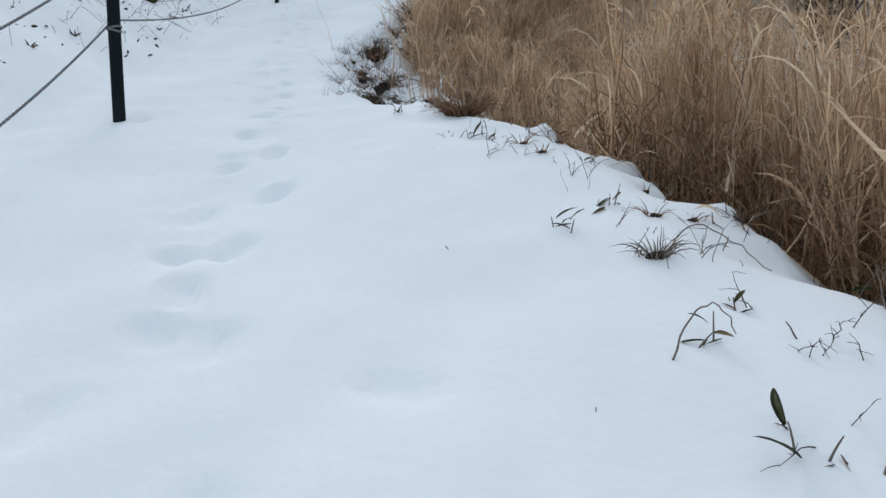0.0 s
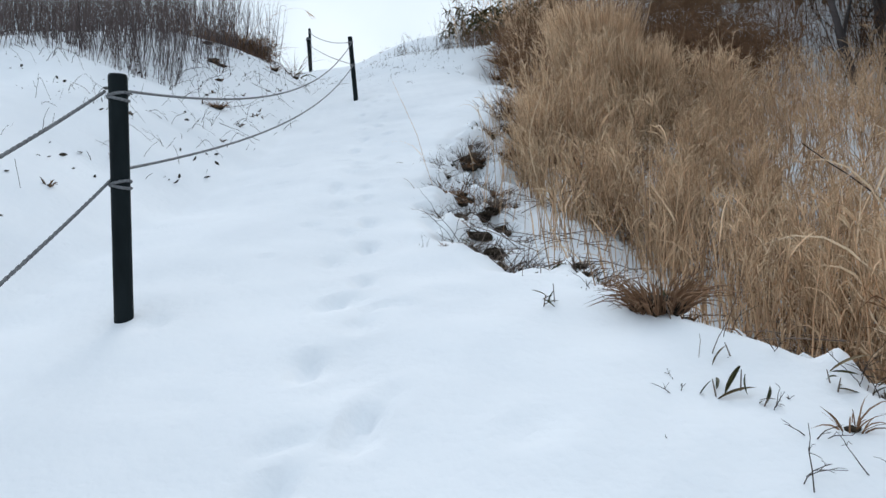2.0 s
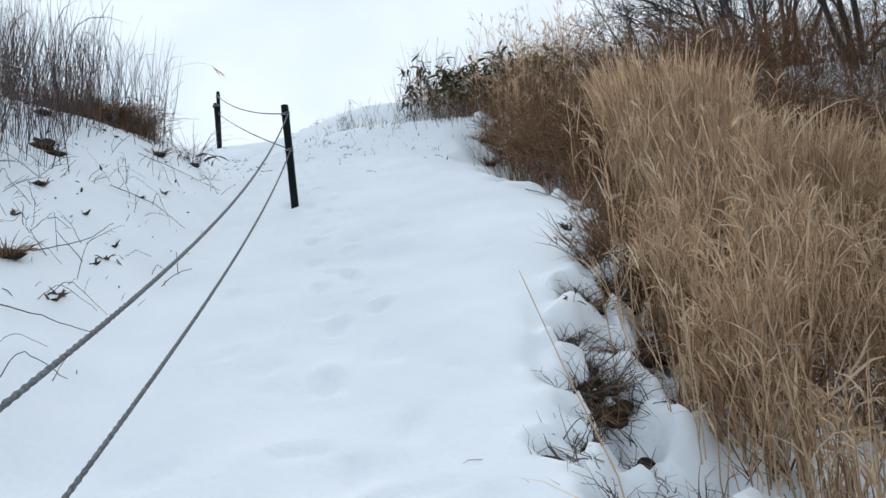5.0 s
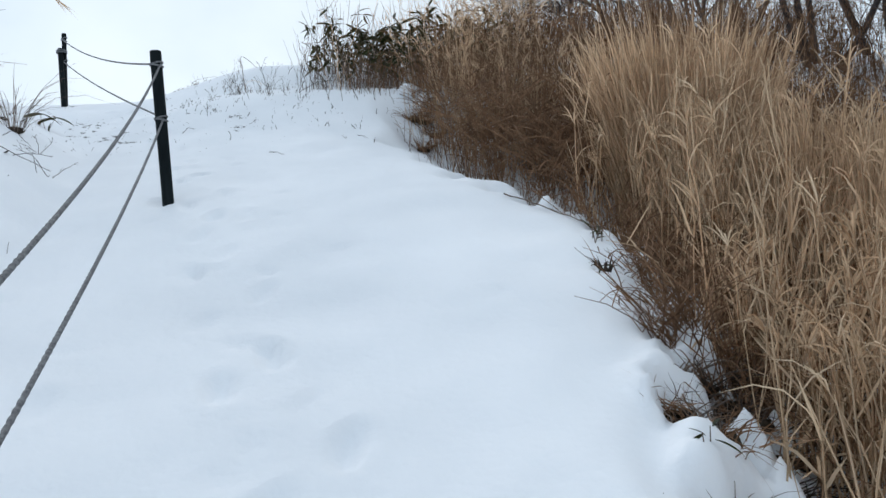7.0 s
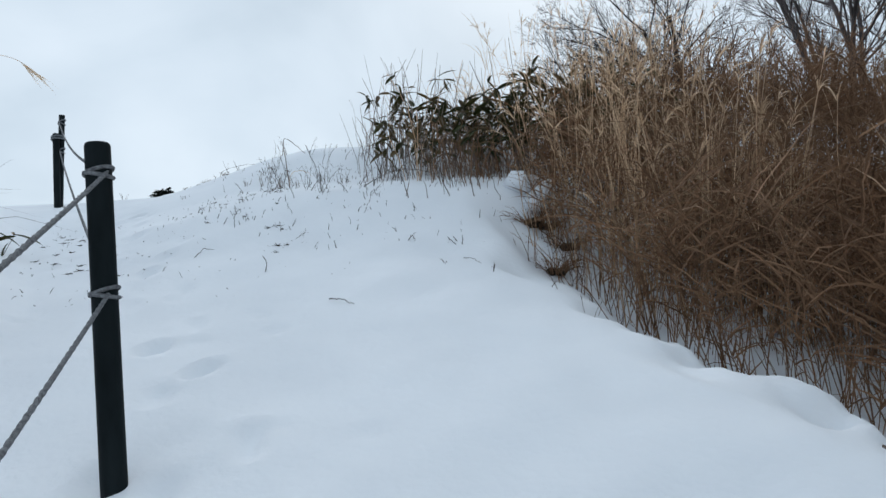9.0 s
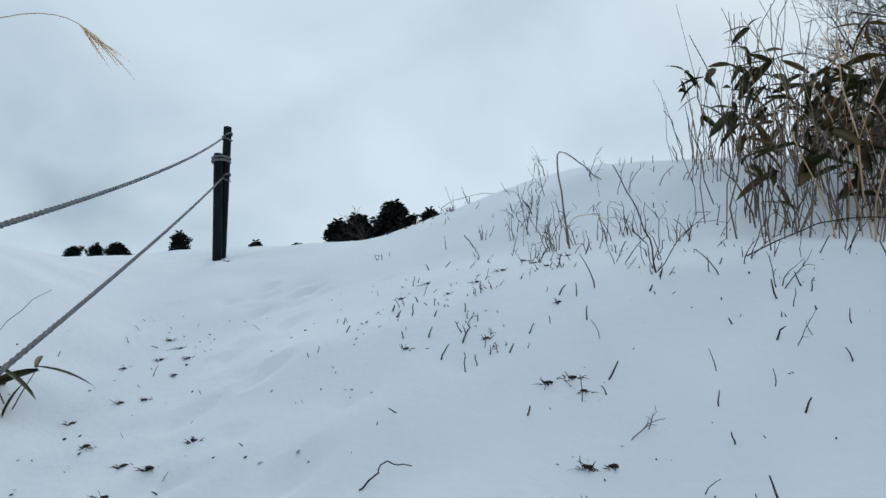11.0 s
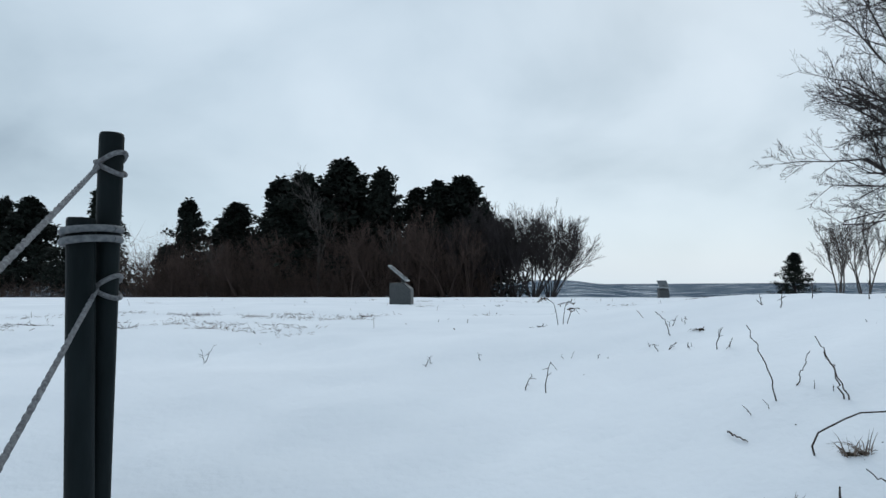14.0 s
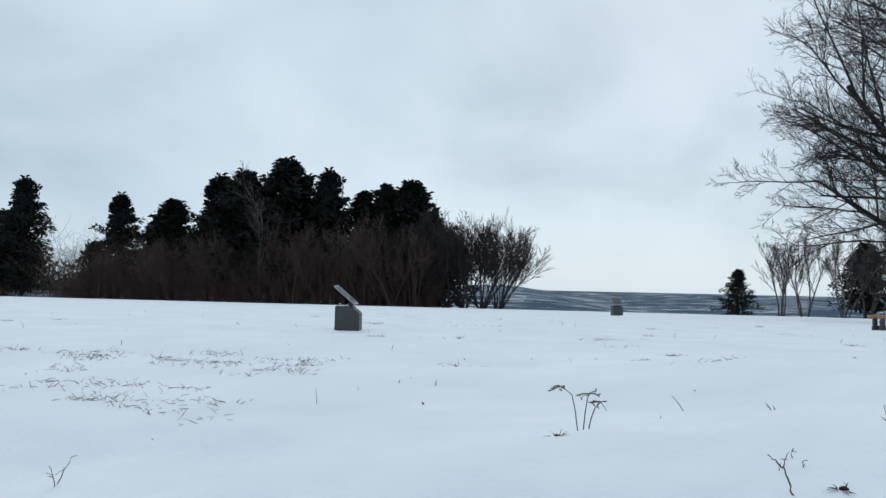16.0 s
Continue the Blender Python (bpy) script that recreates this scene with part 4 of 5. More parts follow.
# roped bank: tall grey grass, dark mats, weeds
r = weed_rng
bx, by = r.uniform(-10.5, -4.2, 6500), r.uniform(8.0, 20.5, 6500)
into = line_of_posts(by) - bx
ok = (into > 2.15 + 0.25 * ripple(bx, by, 1.5, 40) - 0.9 * step(15.5, 17.5, by)) & (by < 17.6 + 0.4 * ripple(bx, by, 1, 46)) & (by > 11.5 + 0.2 * ripple(bx, by, 2, 41) - 0.55 * (into - 2.3))
reed_bed("bank_grass", "thin grey-brown winter grass along the top of the bank", bx[ok], by[ok], BANK_GRASS, r, (0.8, 1.6), 0.15, 1, 0.0, 0.0036, 0.25, (0.0, 0.12), (0.08, 0.0))
ok2 = ok & (by > 15.2) & (into < 3.6)
reed_bed("bank_grass", "brown matted grass at the bank's end", bx[ok2][:160], by[ok2][:160], REED_DARK, r, (0.3, 0.7), 0.4, 3, 0.1, 0.004, 0.8, (0.2, 0.7))
for cx, cy in ((-6.0, 16.9), (-5.75, 17.05), (-6.3, 16.7), (-6.6, 16.6)):
    a, q = r.uniform(0, 6.28, 160), 0.21 * np.sqrt(r.random(160))
    reed_bed("grass_mat", "thick brown mat of bent grass on the bank", cx + q * np.cos(a), cy + 0.6 * q * np.sin(a), REED_DARK, r, (0.35, 0.75), 0.45, 4, 0.0, 0.004, 0.9, (0.3, 0.9))
stubble(800, (-7.6, -3.2), (7.0, 19.5), (0.04, 0.35), "short dark stalks poking through the snow on the bank", keep=lambda x, y: (line_of_posts(y) - x > 0.75) & (ripple(x, y, 1.3, 44) > -0.3), lean=0.45)
litter(700, (-7.6, -3.0), (6.0, 19.5), "dark scraps of dead leaves on the snowy bank", (0.012, 0.035), keep=lambda x, y: (line_of_posts(y) - x > 0.9) & (ripple(x, y, 0.9, 45) > 0.0), mat=SOIL_SHADE)
for x, y, h, n, s in ((-4.22, 11.95, 0.20, 130, 0.10), (-5.44, 14.27, 0.10, 60, 0.13), (-5.6, 14.6, 0.10, 60, 0.12), (-5.25, 14.2, 0.10, 50, 0.10), (-4.84, 13.3, 0.10, 40, 0.06), (-6.1, 15.4, 0.14, 60, 0.11), (-5.1, 16.1, 0.2, 80, 0.10)):
    tuft("grass_tuft", "brown matted grass tuft on the snowy bank", x, y, h, n, REED_DARK, 1.2, s)
for x, y in ((-4.35, 11.82), (-3.97, 12.54), (-3.82, 11.79), (-4.45, 14.3), (-4.43, 14.77), (-3.98, 12.71), (-3.84, 11.89), (-4.41, 13.21), (-4.08, 13.01), (-3.62, 10.9), (-4.6, 12.6), (-4.1, 9.8), (-3.5, 8.6), (-3.2, 7.4), (-4.7, 10.4)):
    tuft("dark_weed", "withered dark weed on the snowy bank", x, y, 0.09, 10, DEAD_LEAF, 0.9, 0.022, 0.008, "dry weed", "dry weeds on the snow")
for x, y, h in ((-4.6, 12.9, 0.4), (-4.4, 12.5, 0.35), (-5.0, 13.7, 0.4), (-4.9, 12.9, 0.45), (-4.3, 13.9, 0.3), (-3.9, 11.2, 0.25), (-4.7, 14.4, 0.4), (-5.2, 15.2, 0.45), (-3.6, 9.6, 0.25), (-5.3, 13.0, 0.5), (-4.5, 12.1, 0.4), (-4.2, 12.8, 0.35), (-4.9, 13.4, 0.5), (-5.1, 12.5, 0.45), (-4.75, 13.9, 0.45), (-4.4, 11.3, 0.35), (-4.0, 10.4, 0.3), (-4.7, 11.6, 0.4), (-4.5, 15.2, 0.4), (-4.3, 15.9, 0.35), (-4.6, 16.5, 0.35)):
    weed("dry_weed", "thin bare weed with crooked stems in snow", x, y, h, 3, lean=0.6, sag=0.5)
for pts in (((-3.9, 11.4, 0.03), (-3.75, 11.5, 0.04), (-3.5, 11.7, 0.02)), ((-4.6, 14.0, 0.05), (-4.3, 14.2, 0.08), (-4.0, 14.2, 0.02)), ((-5.1, 15.6, 0.03), (-4.7, 15.8, 0.05), (-4.3, 16.0, 0.03)), ((-4.2, 12.2, 0.02), (-4.0, 12.5, 0.16), (-3.95, 12.8, 0.28))):
    wire(pts, 0.004, "fallen_twig", "thin dark twig lying on the snow")
for k in range(62):
    y = r.uniform(8.5, 17.5)
    x = float(line_of_posts(y)) - r.uniform(0.9, 3.2)
    a, q = r.uniform(-0.9, 0.9), r.uniform(0.12, 0.4)
    wire(((x, y, 0.0), (x + q * 0.4 * math.cos(a), y + q * 0.4 * math.sin(a), q * r.uniform(0.3, 0.8)), (x + q * math.cos(a), y + q * math.sin(a), q * r.uniform(0.1, 0.6))), r.uniform(0.002, 0.0035), "bent_stalk", "dark bent stalk standing in the snowy bank", TWIG, "dry weed")
tuft("bank_grass", "tall thin grass arching out from the bank's end", -4.98, 16.9, 0.95, 46, GREY_GRASS, 0.6, 0.09, 0.0026, "grass")
sasa(-5.54, 19.03, 0.28, 9, 2, 1.2, "low bamboo grass with broad green leaves in snow")

def plume_reed(points):
    """One tall reed that arches over and ends in a drooping plume."""
    ob = thing("plume_reed", "single arching reed with a drooping pale plume", "reed", (points[0][0], points[0][1], float(height(points[0][0], points[0][1]))))
    P = np.array(points, float) - np.array([points[0][0], points[0][1], 0])
    P[:, 2] = [h for _, _, h in points]
    t, s = np.linspace(0, 1, len(P)), np.linspace(0, 1, 20)
    Q = np.stack([np.interp(s, t, P[:, k]) for k in range(3)], -1)
    for _ in range(6):
        Q[1:-1] = (Q[:-2] + 2 * Q[1:-1] + Q[2:]) / 4
    solid("stem", [tubes(Q[None], np.linspace(0.004, 0.0018, 20)[None], 5)], REED_PALE, ob)
    m = 34
    at = Q[-1] + (Q[-4] - Q[-1]) * r.random(m)[:, None]
    B = bent(at, (Q[-1] - Q[-3]) / 0.05 + r.normal(0, 0.35, (m, 3)), r.uniform(0.06, 0.15, m), r.uniform(0.2, 0.7, m), 4)
    solid("plume", [tubes(B, np.full((m, 1), 0.0022) * np.array([0.6, 1, 0.9, 0.2]), 2, r.uniform(0, 6, m))], REED_PALE, ob)


plume_reed(((-7.1, 19.0, 0.0), (-6.8, 19.05, 0.42), (-6.3, 19.12, 0.70), (-5.8, 19.2, 0.86), (-5.5, 19.24, 0.80), (-5.38, 19.26, 0.66)))

# verge of the lower path
VERGE = [(0.42, 6.04), (0.89, 5.88), (0.81, 5.21), (0.96, 5.2), (1.08, 5.1), (1.12, 4.95), (1.33, 5.27), (1.18, 4.75), (1.01, 4.74), (1.33, 3.69), (1.57, 3.46), (1.78, 3.41), (1.57, 2.78), (1.71, 2.43), (1.98, 2.84), (1.63, 2.34), (0.62, 6.2), (1.45, 4.4), (1.6, 4.0)]
for k, (x, y) in enumerate(VERGE):
    if k % 3 == 0:
        sasa(x, y, 0.13, 5, 2, 0.62, "small bamboo grass shoot with dark leaves in snow")
    else:
        weed("dry_weed", "thin bent weed stems standing in the snow", x, y, r.uniform(0.10, 0.24), 3, lean=0.45, sag=0.5, thick=0.0018)
tuft("grass_tuft", "olive brown grass tuft hanging over the verge", 0.86, 6.0, 0.24, 320, REED_DARK, 0.9, 0.12)
for x, y in ((1.72, 5.85), (1.55, 5.55), (1.95, 4.7), (2.1, 4.0), (1.62, 3.42), (2.3, 3.1), (0.55, 6.75), (0.2, 7.2)):
    tuft("grass_tuft", "small brown grass tuft at the verge", x, y, r.uniform(0.08, 0.18), 50, GREY_GRASS, 0.9, 0.04, 0.0024)
for k in range(58):
    y = r.uniform(2.6, 7.3)
    x = float(edge(y)) - r.uniform(0.0, 0.75) ** 1.2
    if k % 4 == 0:
        sasa(x, y, 0.10, 4, 1, 0.5, "small bamboo grass shoot with dark leaves in snow")
    elif k % 4 == 1:
        tuft("grass_tuft", "small withered tuft in the snowy verge", x, y, r.uniform(0.07, 0.16), 16, (GREY_GRASS, REED_DARK)[k % 2], 0.9, 0.025, 0.0026)
    else:
        weed("dry_weed", "thin bent weed stems standing in the snow", x, y, r.uniform(0.08, 0.24), 2, lean=0.35, sag=0.4, thick=0.0017)
wire(((1.50, 2.72, 0.0), (1.56, 2.78, 0.09), (1.64, 2.83, 0.10), (1.68, 2.80, 0.02)), 0.003, "arched_stem", "dry stem arching over the snow", GREY_GRASS)
wire(((1.78, 2.28, 0.0), (1.85, 2.36, 0.06), (1.95, 2.38, 0.05), (2.02, 2.33, 0.02)), 0.003, "arched_stem", "dry stem arching over the snow", GREY_GRASS)
wire(((1.70, 3.55, 0.0), (1.80, 3.6, 0.08), (1.92, 3.5, 0.06), (1.98, 3.35, 0.01)), 0.003, "arched_stem", "dry stem arching over the snow", GREY_GRASS)
stubble(230, (0.2, 3.0), (2.0, 7.6), (0.04, 0.30), "thin dry stalks along the verge", GREY_GRASS, 0.0021, 0.3, lambda x, y: (x > edge(y) - 0.75) & (x < edge(y) + 0.2))
stubble(60, (0.2, 2.2), (1.5, 6.5), (0.02, 0.06), "tiny twig ends in the snow beside the path", TWIG, 0.0016, 0.6, lambda x, y: (x > edge(y) - 1.4) & (x < edge(y)))
# broken verge farther up: hollows, dark tufts, bent stems
def clump(x, y, wide, deep):
    """A ragged hollow in the verge: dark lumps for soil and shade, flattened blades and broken stems that lean one way.
    """
    ob = place(thing("verge_clump", "ragged clump of dark grass and broken stems in snow", "grass tuft", group="clumps along the verge"), x, y)
    n = 40
    a = r.uniform(0, 2 * np.pi)
    base = np.stack([r.normal(0, wide, n), r.normal(0, wide * 0.6, n), np.full(n, -0.6 * deep)], -1)
    d = np.stack([r.normal(0.5 * np.cos(a), 0.5, n), r.normal(0.5 * np.sin(a), 0.5, n), r.uniform(0.3, 1.2, n)], -1)
    P = bent(base, d, r.uniform(0.08, 0.30, n), r.uniform(0.0, 0.6, n), 5, 0.03, r)
    solid("grass", [tubes(P, r.uniform(0.0014, 0.0042, n)[:, None] * np.array([1, 1, 0.8, 0.6, 0.2]), 2, r.uniform(0, 6, n))], (GREY_GRASS, REED_DARK, TWIG)[r.integers(0, 3)], ob)["kind"] = "stuff"
    # dark lumps paint the shade under the snow's overhang, along with bare soil
    for k in range(r.integers(1, 4)):
        e = part("earth_shade", lump(r, wide * r.uniform(0.5, 0.95), 0.45), SOIL_SHADE, ob, "dark lump of soil and painted shade", smooth=True)
        e.location = (r.normal(0, wide * 0.5), wide * 0.45 + r.normal(0, wide * 0.25), -0.62 * deep)
        e.rotation_euler = (r.uniform(-0.4, 0.4), r.uniform(-0.4, 0.4), r.uniform(0, 6))


for k, (x, y, wide, deep) in enumerate(hollows()):
    clump(x, y, wide, deep)
    if k % 3 == 0:
        weed("dry_weed", "crooked dark weed in the snowy verge", x, y - wide, r.uniform(0.12, 0.4), 4, lean=0.5, sag=0.5, thick=0.0022)
for x, y in ((-0.62, 12.1), (-0.35, 14.05), (-0.2, 14.3), (-0.45, 13.6), (-0.5, 10.2), (-0.75, 10.9)):
    sasa(x, y, 0.14, 6, 2, 0.6, "small dark-leaved shoot at the verge")
stubble(110, (-1.2, 0.4), (13.6, 19.5), (0.05, 0.3), "dry stalks along the upper verge", GREY_GRASS, 0.0024, 0.3, lambda x, y: (x > edge(y) - 0.30) & (x < edge(y) + 0.3))
wire(((-0.62, 15.25, 0.02), (-0.45, 15.0, 0.03), (-0.2, 14.7, 0.02), (-0.05, 14.45, 0.01)), 0.006, "fallen_reed", "fallen reed lying along the snowy verge", GREY_GRASS)
tuft("seed_weed", "withered dark seed head at the verge", -0.42, 13.6, 0.16, 16, TWIG, 0.5, 0.03, 0.006, "dry weed", "dry weeds on the snow")
# long bare stems that hang out of the reeds
wire(((3.8, 8.9, 0.5), (3.1, 9.0, 0.95), (2.4, 9.0, 1.45)), 0.008, "bare_branch", "bare branch slanting through the reeds", BARK)
wire(((0.5, 8.3, 0.05), (0.3, 9.0, 0.25), (0.15, 9.6, 0.8), (0.3, 10.3, 1.2)), 0.007, "bare_branch", "pale broken stalk slanting out of the reeds", REED_PALE)

# fallen reeds lying criss-cross at the foot of the bed
m = 130
fy = r.uniform(5.8, 10.4, m)
fx = edge(fy) + 0.1 + 2.1 * r.random(m) ** 0.7
P = bent(ground_at(fx, fy, -0.03), np.stack([r.normal(0, 1, m), r.normal(0, 1, m), r.uniform(0.05, 0.45, m)], -1), r.uniform(0.25, 0.8, m), r.uniform(0, 0.25, m), 5, 0.01, r)
tagged(solid("fallen_reeds", [tubes(P, np.full((m, 5), 0.0034), 4)], GREY_GRASS), "grey fallen reeds lying criss-cross on the snow", "reeds", kind="stuff")

# snow-capped lump at the end of the tangle
for x, y, s in ((-0.95, 19.62, 0.17), (-0.75, 19.55, 0.14), (-0.85, 19.42, 0.12)):
    ob = tagged(part("snow_lump", lump(r, s, 0.6), SNOW, None, smooth=True), "lump of snow caught on dead grass", "snow")
    place(ob, x, y, -0.10)
for x, y in ((-0.8, 19.3), (-0.95, 19.25), (-0.65, 19.1), (-0.9, 18.7)):
    tuft("grass_tuft", "brown drooping grass under a cap of snow", x, y, 0.32, 110, REED_DARK, 1.3, 0.10)

# mound: stubble, crooked weeds, bamboo grass
on_mound = lambda x, y: (step(-5.0, -3.2, x) * mound(y) > 0.10) & (ripple(x, y, 0.8, 51) > -0.35)
stubble(620, (-4.7, -1.2), (18.4, 22.2), (0.03, 0.12), "cut dark stubble on the snowy mound", TWIG, 0.0028, 0.2, on_mound)
stubble(60, (-4.3, -2.9), (19.3, 20.5), (0.02, 0.08), "clustered short dark stubs on the mound's foot", TWIG, 0.0034, 0.35, lambda x, y: ripple(x, y, 0.35, 53) > 0.0)
stubble(70, (-3.7, -1.6), (19.6, 21.9), (0.10, 0.34), "thin dark stalks on the snowy mound", TWIG, 0.0022, 0.3, on_mound)
stubble(700, (-1.9, 0.8), (19.6, 22.6), (0.3, 0.9), "crowded brown stalks among the bamboo grass", REED_DARK, 0.0036, 0.2, lambda x, y: x > -1.7 + 0.3 * ripple(x, y, 0.6, 54))
stubble(480, (-2.6, 0.8), (19.4, 22.4), (0.2, 0.65), "crowded grey stalks under the bamboo grass", GREY_GRASS, 0.0036, 0.14, lambda x, y: x > -2.5 + 0.25 * ripple(x, y, 0.7, 52) + 0.5 * (y < 20.4))
MOUND_WEEDS = [(-3.59, 21.12, 0.3), (-3.6, 22.25, 0.28), (-3.3, 20.44, 0.32), (-3.39, 20.38, 0.25), (-3.44, 20.65, 0.3), (-3.72, 21.12, 0.22), (-3.52, 20.11, 0.15), (-3.45, 20.01, 0.15), (-3.71, 19.84, 0.12), (-2.89, 19.73, 0.42), (-2.51, 19.85, 0.3), (-2.14, 19.82, 0.35), (-2.45, 19.58, 0.22), (-2.44, 19.2, 0.14), (-3.34, 19.87, 0.12), (-3.57, 19.3, 0.08), (-3.19, 18.99, 0.1), (-2.99, 18.8, 0.14), (-3.17, 18.5, 0.08), (-3.06, 19.89, 0.2), (-3.59, 21.3, 0.35), (-3.2, 21.6, 0.3), (-3.0, 21.3, 0.3)]
for x, y, h in MOUND_WEEDS:
    weed("dry_weed", "crooked dark weed standing on the snowy mound", x, y, h, 2 if h < 0.2 else 3, lean=0.35, sag=0.3, thick=0.0018 if h < 0.2 else 0.0024)
for k in range(56):
    x, y = r.uniform(-2.4, 0.6), r.uniform(20.3, 22.2)
    sasa(x, y, r.uniform(0.5, 1.05), 12, 3, 1.15)
for k in range(44):
    sasa(r.uniform(-1.5, 0.7), r.uniform(19.9, 21.4), r.uniform(0.75, 1.25), 13, 3, 1.25)
stubble(170, (-2.6, 0.8), (20.0, 22.4), (0.7, 1.6), "tall thin bare canes above the bamboo grass", GREY_GRASS, 0.0034, 0.10)
stubble(90, (-2.2, 0.6), (20.0, 22.0), (0.6, 1.3), "tall thin straw canes above the bamboo grass", REED, 0.0036, 0.14)
for x, y in ((-1.9, 20.6), (-2.3, 20.5), (-1.2, 20.2)):
    sasa(x, y, 0.3, 4, 1, 0.9)
wire(((-2.5, 19.9, 0.0), (-2.2, 19.8, 0.16), (-1.9, 19.8, 0.15), (-1.6, 19.75, 0.02)), 0.0035, "arched_stem", "dark stem arching over the snow")
wire(((-3.32, 20.5, 0.0), (-3.3, 20.45, 0.16), (-3.15, 20.35, 0.18), (-3.05, 20.3, 0.1)), 0.003, "arched_stem", "pale stem arching over the snow", REED_PALE)
wire(((-3.95, 20.7, 0.10), (-3.88, 20.6, 0.06), (-3.82, 20.5, 0.0)), 0.0035, "crooked_twig", "forked twig stuck in the snow")
wire(((-3.18, 18.07, 0.0), (-3.17, 18.08, 0.06), (-3.2, 18.1, 0.11)), 0.004, "crooked_twig", "short crooked twig stuck in the snow")
wire(((-2.66, 17.33, 0.02), (-2.6, 17.3, 0.03), (-2.5, 17.22, 0.01)), 0.004, "fallen_twig", "small dark twig lying on the snow")
wire(((-3.82, 18.55, 0.0), (-3.76, 18.6, 0.05), (-3.68, 18.62, 0.03)), 0.003, "fallen_twig", "small dark twig lying on the snow")
wire(((-1.72, 18.1, 0.02), (-1.66, 18.06, 0.03), (-1.6, 18.0, 0.0)), 0.003, "fallen_twig", "small dark twig lying on the snow")
for x, y in ((-1.88, 18.03), (-1.56, 17.81), (-2.04, 19.19), (-2.1, 18.6), (-1.7, 18.5)):
    weed("dry_weed", "short dark broken stalk in the snow", x, y, 0.12, 2, thick=0.004, lean=0.25, branch=1)
for x, y in ((-3.52, 20.11), (-3.45, 20.01), (-3.71, 19.84), (-4.0, 20.02), (-4.1, 19.88), (-3.83, 19.75), (-3.38, 19.9), (-3.3, 20.15), (-3.6, 19.95), (-3.57, 19.3), (-3.3, 19.5), (-3.19, 18.99), (-3.9, 19.3), (-3.17, 18.5)):
    tuft("dark_weed", "withered dark weed flattened on the snowy slope", x, y, 0.045, 16, TWIG, 1.3, 0.012, 0.0022, "dry weed", "dry weeds on the snow")
STUBS = [(-3.51, 20.0), (-3.41, 20.02), (-3.4, 19.86), (-3.31, 19.87), (-3.48, 19.76), (-3.67, 19.68), (-3.64, 19.71), (-3.59, 19.75), (-3.85, 19.63), (-3.78, 19.6), (-3.94, 19.85), (-4.04, 19.74), (-3.86, 19.89), (-3.66, 19.47), (-3.6, 19.45), (-3.55, 19.5), (-3.67, 19.38), (-3.52, 19.23), (-4.56, 21.02), (-3.05, 20.19), (-3.02, 19.84), (-2.89, 19.68), (-2.87, 19.56), (-2.85, 20.15), (-2.7, 20.13)]
for x, y in STUBS:
    weed("stub_cluster", "cluster of short dark cut stubs in snow", x, y, r.uniform(0.04, 0.08), int(r.integers(3, 7)), branch=1, thick=0.0026, lean=0.5, sag=0.1)
for x, y, h in ((-3.55, 20.79, 0.36), (-3.65, 20.74, 0.25), (-3.41, 20.41, 0.15), (-3.2, 20.28, 0.14), (-3.11, 20.47, 0.3), (-3.02, 20.63, 0.24), (-2.95, 20.62, 0.21), (-3.37, 20.31, 0.25), (-2.69, 20.39, 0.15), (-2.74, 20.34, 0.2), (-3.85, 20.84, 0.14)):
    weed("dry_weed", "upright cluster of dry brown stalks on the mound", x, y, h, 4, (GREY_GRASS, TWIG)[int(x * 50) % 2], branch=1, lean=0.2, sag=0.12, thick=0.0026)
wire(((-3.30, 20.35, 0.0), (-3.34, 20.36, 0.36), (-3.36, 20.36, 0.58), (-3.24, 20.36, 0.47), (-3.12, 20.35, 0.36)), 0.0055, "kinked_stalk", "tall pale stalk snapped over near its top", GREY_GRASS, "dry weed")
wire(((-2.9, 19.7, 0.0), (-2.92, 19.72, 0.15), (-2.98, 19.78, 0.3), (-3.06, 19.84, 0.46)), 0.004, "crooked_twig", "long crooked twig leaning out of the snow")
wire(((-2.89, 19.72, 0.06), (-2.87, 19.71, 0.11), (-2.86, 19.71, 0.14)), 0.0025, "crooked_twig", "short forked twig in the snow")
# scraps on the upper path
for x, y in ((-5.52, 20.05), (-5.5, 19.66), (-4.77, 18.75), (-5.2, 19.27), (-4.56, 18.85), (-5.04, 18.88), (-5.3, 19.1), (-5.35, 19.75), (-5.1, 19.5), (-6.33, 21.98), (-4.63, 18.7), (-4.74, 18.49), (-4.68, 18.55), (-5.16, 19.7), (-5.36, 19.93), (-5.08, 19.26), (-4.45, 18.32), (-4.38, 18.3), (-4.3, 18.28), (-3.1, 18.65), (-3.31, 19.03), (-3.23, 19.05), (-3.17, 18.64)):
    tuft("dark_weed", "withered dark weed half buried in the path's snow", x, y, 0.05, 22, TWIG, 1.4, 0.015, 0.0022, "dry weed", "dry weeds on the snow")
stubble(150, (-5.9, -3.2), (17.4, 20.6), (0.015, 0.09), "tiny dark twig ends in the path's snow", TWIG, 0.0022, 0.5)
litter(300, (-6.0, -4.0), (17.6, 20.4), "dark leaf scraps scattered on the path's snow", (0.004, 0.010), keep=lambda x, y: ripple(x, y, 0.6, 61) > 0.1, mat=TWIG)
litter(120, (-4.6, -2.2), (17.6, 20.2), "dark leaf scraps scattered on the snowy slope", (0.003, 0.007), keep=lambda x, y: ripple(x, y, 0.6, 62) > 0.0)

